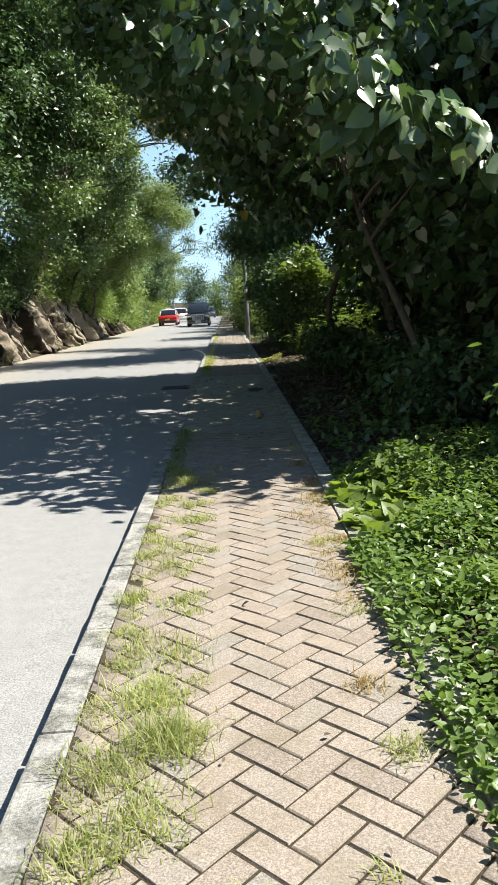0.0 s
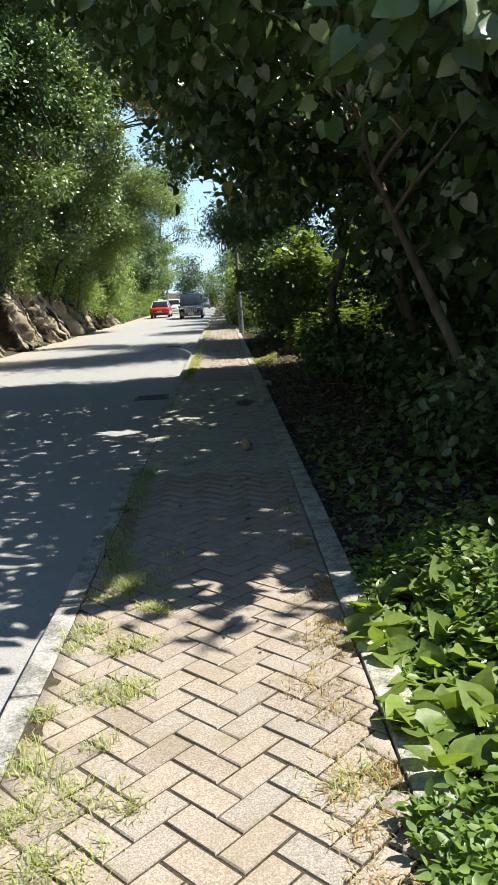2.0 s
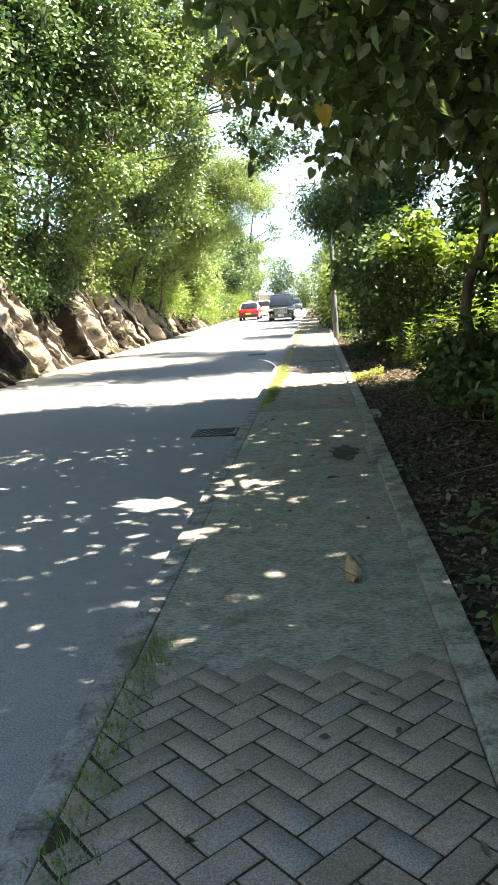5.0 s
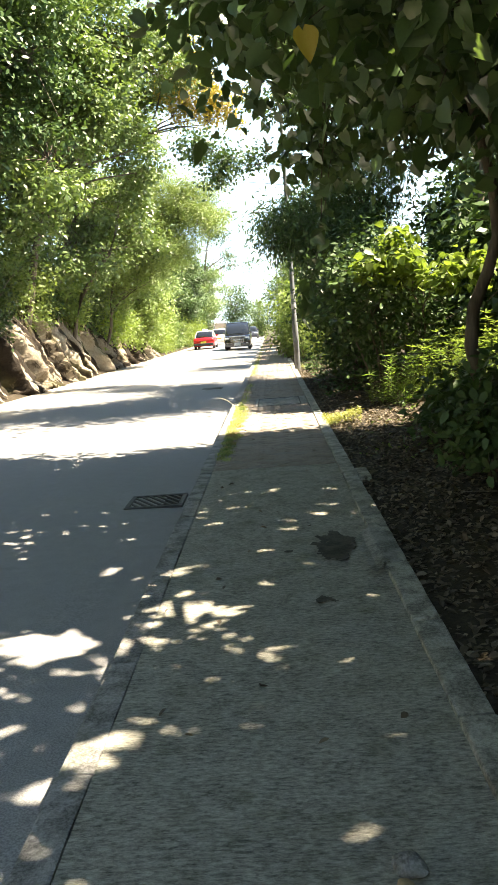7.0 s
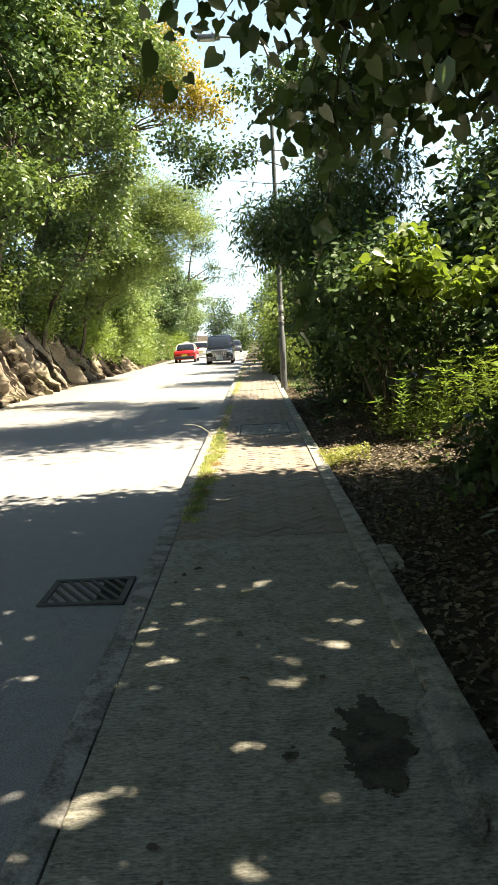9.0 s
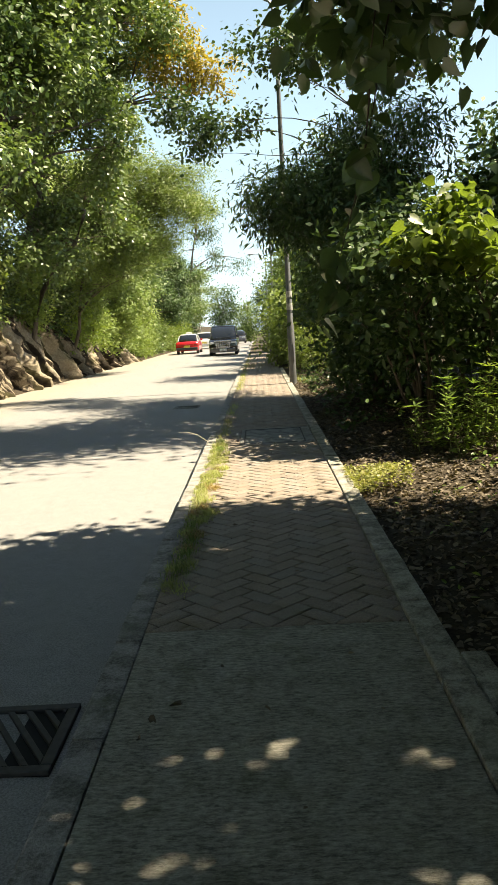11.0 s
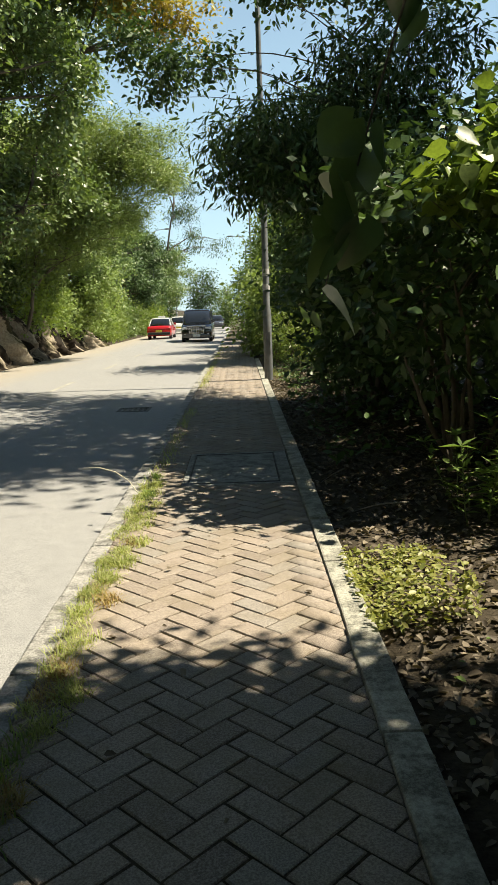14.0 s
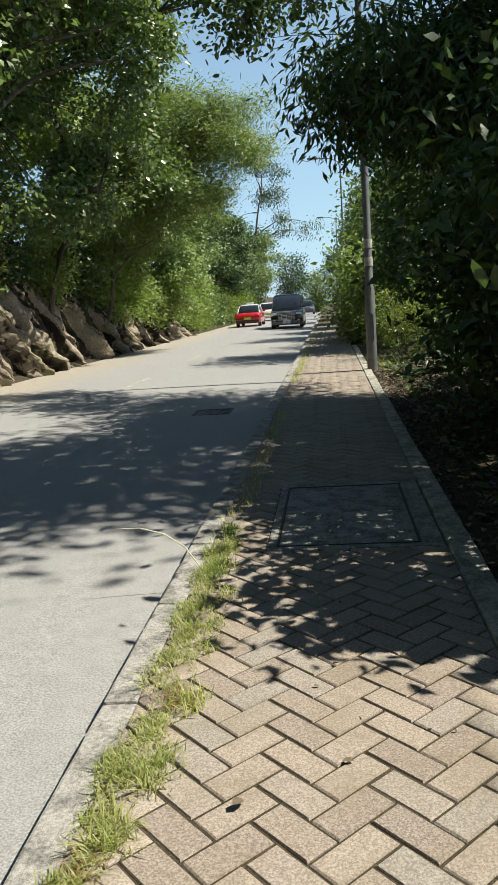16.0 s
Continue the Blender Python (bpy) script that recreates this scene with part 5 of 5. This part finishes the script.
def cover(name, label, x0, x1, y0, y1, n, size, height, mat, seed, shape="oval", stuff=True, edge=0.0):
    rng = np.random.default_rng(seed)
    x = rng.uniform(x0, x1, n)
    y = rng.uniform(y0, y1, n)
    dens = 0.5 + 0.5 * wobble(x, y, 3.1, seed)
    keep = rng.uniform(0, 1, n) < np.clip(dens * 1.5, 0.25, 1)
    x, y = x[keep], y[keep]
    n = len(x)
    hh = height * np.clip((x - x0) / 0.5 + 0.12, 0.12, 1.0) * (0.65 + 0.5 * wobble(x, y, 2.2, 1.0))
    z = np.maximum(ground_z(x, y) + 0.02, np.where(x < EDGE_X1, 0.03, -1)) + hh * rng.uniform(0.05, 1, n) ** 0.6
    P = np.stack((x, y, z), -1)
    A = unit(rng.normal(size=(n, 3)) * np.array([1, 1, 0.35]) + np.array([0, 0, 0.15]))
    N = unit(rng.normal(size=(n, 3)) * 0.4 + np.array([0, 0, 1.0]))
    ob = new(name, leaf_mesh(name, P, A, N, size * rng.uniform(0.55, 1.3, n), shape, M[mat], rng))
    return tagged(ob, label, "plants", kind="stuff")


cover("ground_cover", "dense bright green ground-cover plants on the verge", 0.64, 2.6, 1.0, 4.4, 24000, 0.048, 0.34, "leaf_ground", 21)
cover("ground_cover", "dense bright green ground-cover plants on the verge", 0.82, 2.8, 4.2, 6.6, 13000, 0.052, 0.36, "leaf_ground", 22)
cover("ground_cover", "broad pale green leaves creeping at the path edge", 0.74, 1.35, 4.3, 6.0, 420, 0.12, 0.24, "leaf_lime", 23, "heart")
cover("ground_cover", "leafy green seedlings at the shade edge", 0.9, 2.6, 6.2, 9.6, 900, 0.085, 0.24, "leaf_ground", 28, "oval")
cover("ground_cover", "sparse dark green seedlings in the shade", 0.95, 3.2, 6.4, 11.0, 1000, 0.09, 0.2, "leaf_big", 24)
cover("ground_cover", "sunlit yellow-green plants beside the edging", 0.8, 1.32, 19.3, 20.5, 1900, 0.038, 0.24, "leaf_pale", 25)
cover("ground_cover", "small dark seedlings among the fallen leaves", 1.0, 3.4, 16.0, 19.2, 260, 0.05, 0.08, "leaf_ground", 29)
cover("ground_cover", "mixed low green plants under the bushes", 2.0, 4.0, 19.6, 23.0, 1500, 0.07, 0.35, "leaf_ground", 26)
cover("ground_cover", "low plants under the trees by the lamp post", 1.1, 3.4, 23.0, 40.0, 3600, 0.1, 0.3, "leaf_dark", 27)


def litter(x0, x1, y0, y1, n, seed, label, z=None, size=0.052):
    rng = np.random.default_rng(seed)
    x, y = rng.uniform(x0, x1, n), rng.uniform(y0, y1, n)
    zz = ground_z(x, y) if z is None else np.full(n, z)
    P = np.stack((x, y, zz + rng.uniform(0.006, 0.03, n)), -1)
    A = unit(rng.normal(size=(n, 3)) * np.array([1, 1, 0.15]))
    N = unit(rng.normal(size=(n, 3)) * 0.25 + np.array([0, 0, 1.0]))
    ob = new("leaf_litter", leaf_mesh("leaf_litter", P, A, N, size * rng.uniform(0.5, 1.4, n), "oval", M["litter"], rng, 0.5, 0.5))
    return tagged(ob, label, "fallen leaves", kind="stuff")


litter(0.84, 3.6, 6.2, 19.8, 21000, 31, "brown fallen leaves covering the shaded verge")
litter(0.84, 3.4, 19.8, 34.0, 15000, 32, "brown fallen leaves covering the shaded verge")
litter(-0.6, 0.66, 1.5, 23.0, 90, 33, "scattered dry leaf scraps on the footpath", 0.0, 0.04)


def stone(x, y, z, r, seed, label, mat="edging"):
    bm = bmesh.new()
    bmesh.ops.create_icosphere(bm, subdivisions=3, radius=r)
    o = Vector((seed * 3.1, 0, 0))
    for v in bm.verts:
        v.co *= 1 + 0.32 * noise.noise(v.co / r * 0.9 + o) + 0.08 * noise.noise(v.co / r * 3.0 + o)
        v.co.z *= 0.62
    ob = part("stone", bm, M[mat])
    ob.location = (x, y, z + r * 0.45)
    return tagged(ob, label, "stone", "loose stones")


stone(0.37, 10.25, 0.0, 0.045, 1, "small pale stone lying on the concrete path", "kerb")
for i, (x, y, r) in enumerate([(0.98, 6.85, 0.075), (1.02, 8.4, 0.05), (1.12, 16.5, 0.07), (1.0, 17.3, 0.035), (1.25, 15.6, 0.05), (1.5, 17.8, 0.06), (1.2, 13.2, 0.05), (0.95, 11.3, 0.04), (1.7, 12.6, 0.07), (1.35, 9.6, 0.05)]):
    stone(x, y, gz(x, y), r * 0.7, 5 + i, "dull brown-grey stone among the fallen leaves", "damp")

# damp broken hollow in the slab
def damp_patch(cx, cy, rx, ry, seed, cut, mat="damp", label="dark damp broken patch in the concrete path", rise=0.0):
    """A ragged thin stain: the cells of a fine grid that pass a noise test."""
    bm = bmesh.new()
    n, cell = 96, 0.0082
    made = {}

    def corner(i, j):
        if (i, j) not in made:
            made[i, j] = bm.verts.new((cx + (i - n / 2) * cell + 0.004 * noise.noise((i * 0.7, j * 0.7, seed)), cy + (j - n / 2) * cell * 1.5, 0.0065 + rise + (0.022 * min(1.0, max(0.0, (cx + (i - n / 2) * cell - 0.63) * 18)) if rise else 0.0)))
        return made[i, j]

    for i in range(n):
        for j in range(n):
            x, y = (i - n / 2) * cell / rx, (j - n / 2) * cell * 1.5 / ry
            if x * x + y * y + 0.75 * noise.noise((i * 0.09, j * 0.11, seed)) + 0.35 * noise.noise((i * 0.25, j * 0.28, seed + 9)) < cut:
                bm.faces.new((corner(i, j), corner(i + 1, j), corner(i + 1, j + 1), corner(i, j + 1)))
    return tagged(part("broken_patch", bm, M[mat]), label, "pavement", kind="structure")


damp_patch(0.42, 13.35, 0.15, 0.36, 3.0, 0.75)
damp_patch(0.69, 13.2, 0.13, 0.52, 5.0, 0.8, "surround", "pale mortar smeared over the broken edge of the path", 0.004)
damp_patch(0.11, 13.3, 0.05, 0.09, 12.0, 0.5)
damp_patch(0.3, 12.35, 0.10, 0.07, 17.0, 0.5)

M["pale_leaf"] = plain("pale_dead_leaf", (0.36, 0.26, 0.14), 0.65, 0.0, 45.0, 0.35, 0.3)


def curled_leaf(x, y):
    """A dead leaf arched over its midrib, its tip on the ground and its stalk up."""
    S, T = np.meshgrid(np.linspace(0, 1, 13), np.linspace(-1, 1, 9))
    w = 0.062 * np.sin(np.pi * np.clip(S * 0.92 + 0.06, 0, 1)) ** 0.7
    X = T * w * (1 - 0.45 * T * T) + 0.02 * (1 - S)
    Y = (S - 0.5) * 0.13 + 0.012 * np.sin(S * 9)
    Z = 0.012 + 0.08 * np.sin(np.pi * (0.08 + 0.62 * S)) ** 1.2 - np.abs(T) ** 1.7 * w * 1.35 + 0.004 * np.sin(T * 7 + S * 5)
    V = np.stack((X, Y, np.maximum(Z, 0.004)), -1).reshape(-1, 3)
    a = (np.arange(8)[:, None] * 13 + np.arange(12)[None]).ravel()
    Q = np.stack((a, a + 1, a + 14, a + 13), -1)
    root = new("fallen_leaf", mesh_of("fallen_leaf", V, np.full(len(Q), 4), Q.ravel(), M["pale_leaf"], True))
    child("stalk", mesh_of("stalk", *tube([([(0.02, -0.06, 0.03), (0.0, -0.075, 0.045), (-0.03, -0.09, 0.07), (-0.06, -0.1, 0.095)], [0.0025, 0.002, 0.002, 0.0018])], 5), M["bark_pale"]), root)
    root.location = (x, y, 0.0)
    root.scale = (1.25, 1.25, 1.25)
    return tagged(root, "large curled pale dead leaf lying on the concrete path", "fallen leaf")


curled_leaf(0.33, 10.02)

# fallen twigs on the verge
for i in range(14):
    rng = np.random.default_rng(900 + i)
    x, y = rng.uniform(0.95, 2.6), rng.uniform(7, 30)
    a = rng.uniform(0, math.tau)
    L = rng.uniform(0.3, 0.8)
    p0 = np.array([x, y, gz(x, y) + 0.03])
    x1, y1 = x + L * math.cos(a), y + L * math.sin(a)
    x1 = max(x1, 0.9)
    p1 = np.array([x1, y1, gz(x1, y1) + 0.03])
    ob = new("twig", mesh_of("twig", *tube([(bend(p0, p1, 6, rng, 0.03, 0.04), np.linspace(0.009, 0.003, 6))], 5), M["bark_pale"]))
    tagged(ob, "dry broken twig lying among leaves", "twig", "fallen twigs")


# ---- herringbone pavers ----
PITCH, JOINT, BEVEL = 0.1138, 0.0048, 0.006


def clip_poly(poly, axis, limit, sign):
    out = []
    for i, p in enumerate(poly):
        q = poly[(i + 1) % len(poly)]
        a, b = sign * (p[axis] - limit), sign * (q[axis] - limit)
        if a <= 0:
            out.append(p)
        if a * b < 0:
            t = a / (a - b)
            out.append((p[0] + (q[0] - p[0]) * t, p[1] + (q[1] - p[1]) * t))
    return out


def prism(poly, top, depth=0.035):
    """A block with a bevelled rim over a convex polygon."""
    c = np.mean(poly, axis=0)
    P = np.array(poly)
    k = len(P)
    inn = c + (P - c) * (1 - BEVEL / np.maximum(np.linalg.norm(P - c, axis=1, keepdims=True), 0.02))
    V = np.concatenate((np.c_[P, np.full(k, top - depth)], np.c_[P, np.full(k, top - BEVEL * 0.8)], np.c_[inn, np.full(k, top)]))
    F = []
    for r in (0, 1):
        for i in range(k):
            j = (i + 1) % k
            F.append((r * k + i, r * k + j, (r + 1) * k + j, (r + 1) * k + i))
    F.append(tuple(range(2 * k, 3 * k)))
    return V, F


def herringbone(y0, y1, x_end, y_end, right):
    """Paver outlines between two lines across the path, as (polygon, whole, centre, way)."""
    s = 1 / math.sqrt(2)
    u0, v0 = (x_end + y_end) * s - 4 * PITCH, (y_end - x_end) * s
    n = int((y1 - y0 + 3) / PITCH * 1.5) + 20
    mid = int((y0 - y_end) * s / PITCH)
    lim = (KERB_X1 + 0.003, right)
    for i in range(mid - 20, mid + n):
        for j in range(max(mid - 20, i - 24), min(mid + n, i + 24)):
            k = (i - j) % 4
            if k == 0:
                w, h = 2, 1
            elif k == 3:
                w, h = 1, 2
            else:
                continue
            a, b = u0 + i * PITCH, v0 + j * PITCH
            cu, cv = a + w * PITCH / 2, b + h * PITCH / 2
            cx, cy = (cu - cv) * s, (cu + cv) * s
            if not (lim[0] - 0.13 < cx < lim[1] + 0.13 and y0 - 0.1 < cy < y1 + 0.1):
                continue
            g = JOINT
            uv = [(a + g, b + g), (a + w * PITCH - g, b + g), (a + w * PITCH - g, b + h * PITCH - g), (a + g, b + h * PITCH - g)]
            poly = [((u - v) * s, (u + v) * s) for u, v in uv]
            yield poly, (cx, cy), (w, h), lim


def lay(name, label, y0, y1, part0, part1, clip0=None, clip1=None, end=(0.068, 20.315), right=EDGE_X0 - 0.003):
    root = tagged(new(name), label, "pavement", kind="structure")
    shared = {}
    V, S, I, nv = [], [], [], 0
    rng = np.random.default_rng(int(y0 * 10) + 5)
    for poly, (cx, cy), way, lim in herringbone(y0, y1, *end, right):
        if clip0 is None and cy < y0 or clip1 is None and cy > y1:
            continue
        p = clip_poly(clip_poly(poly, 0, lim[0], -1), 0, lim[1], 1)
        if clip0 is not None:
            p = clip_poly(p, 1, clip0, -1)
        if clip1 is not None:
            p = clip_poly(p, 1, clip1, 1)
        if len(p) < 3:
            continue
        area = 0.5 * abs(sum(p[i][0] * p[(i + 1) % len(p)][1] - p[(i + 1) % len(p)][0] * p[i][1] for i in range(len(p))))
        if area < 0.0003:
            continue
        top = 0.004 + rng.uniform(-0.002, 0.002)
        whole = len(p) == 4 and area > 0.022
        if whole and part0 < cy < part1:
            if way not in shared:
                q = [(x - cx, y - cy) for x, y in p]
                vv, ff = prism(q, 0.0)
                me = bpy.data.meshes.new("paver")
                me.from_pydata(vv.tolist(), [], ff)
                me.materials.append(M["paver"])
                shared[way] = me
            ob = child("paver", shared[way], root)
            ob.location = (cx, cy, top)
            ob.rotation_euler = (rng.normal() * 0.005, rng.normal() * 0.005, rng.normal() * 0.006)
        else:
            vv, ff = prism(p, top)
            V.append(vv)
            for f in ff:
                S.append(len(f))
                I += [v + nv for v in f]
            nv += len(vv)
    child("paver_rest", mesh_of("paver_rest", np.concatenate(V), S, I, M["paver"]), root, kind="stuff")
    return root


lay("paving_1", "weathered tan herringbone paving with grassy joints", 0.4, 9.08, 1.5, 7.9, end=(0.164, 1.98))
lay("paving_2", "weathered tan herringbone paving in half shade", SLAB_Y1, 22.5, 16.4, 22.5, SLAB_Y1 + 0.006, 22.505)
lay("paving_3", "weathered tan herringbone paving beyond the manhole", 24.06, 60.0, 24.1, 30.0, 24.062, 60.0)
lay("paving_4", "sunken soil-stained pavers beside the manhole", 22.51, 24.06, 22.51, 24.06, 22.512, 24.058, right=MH[0] - 0.065)
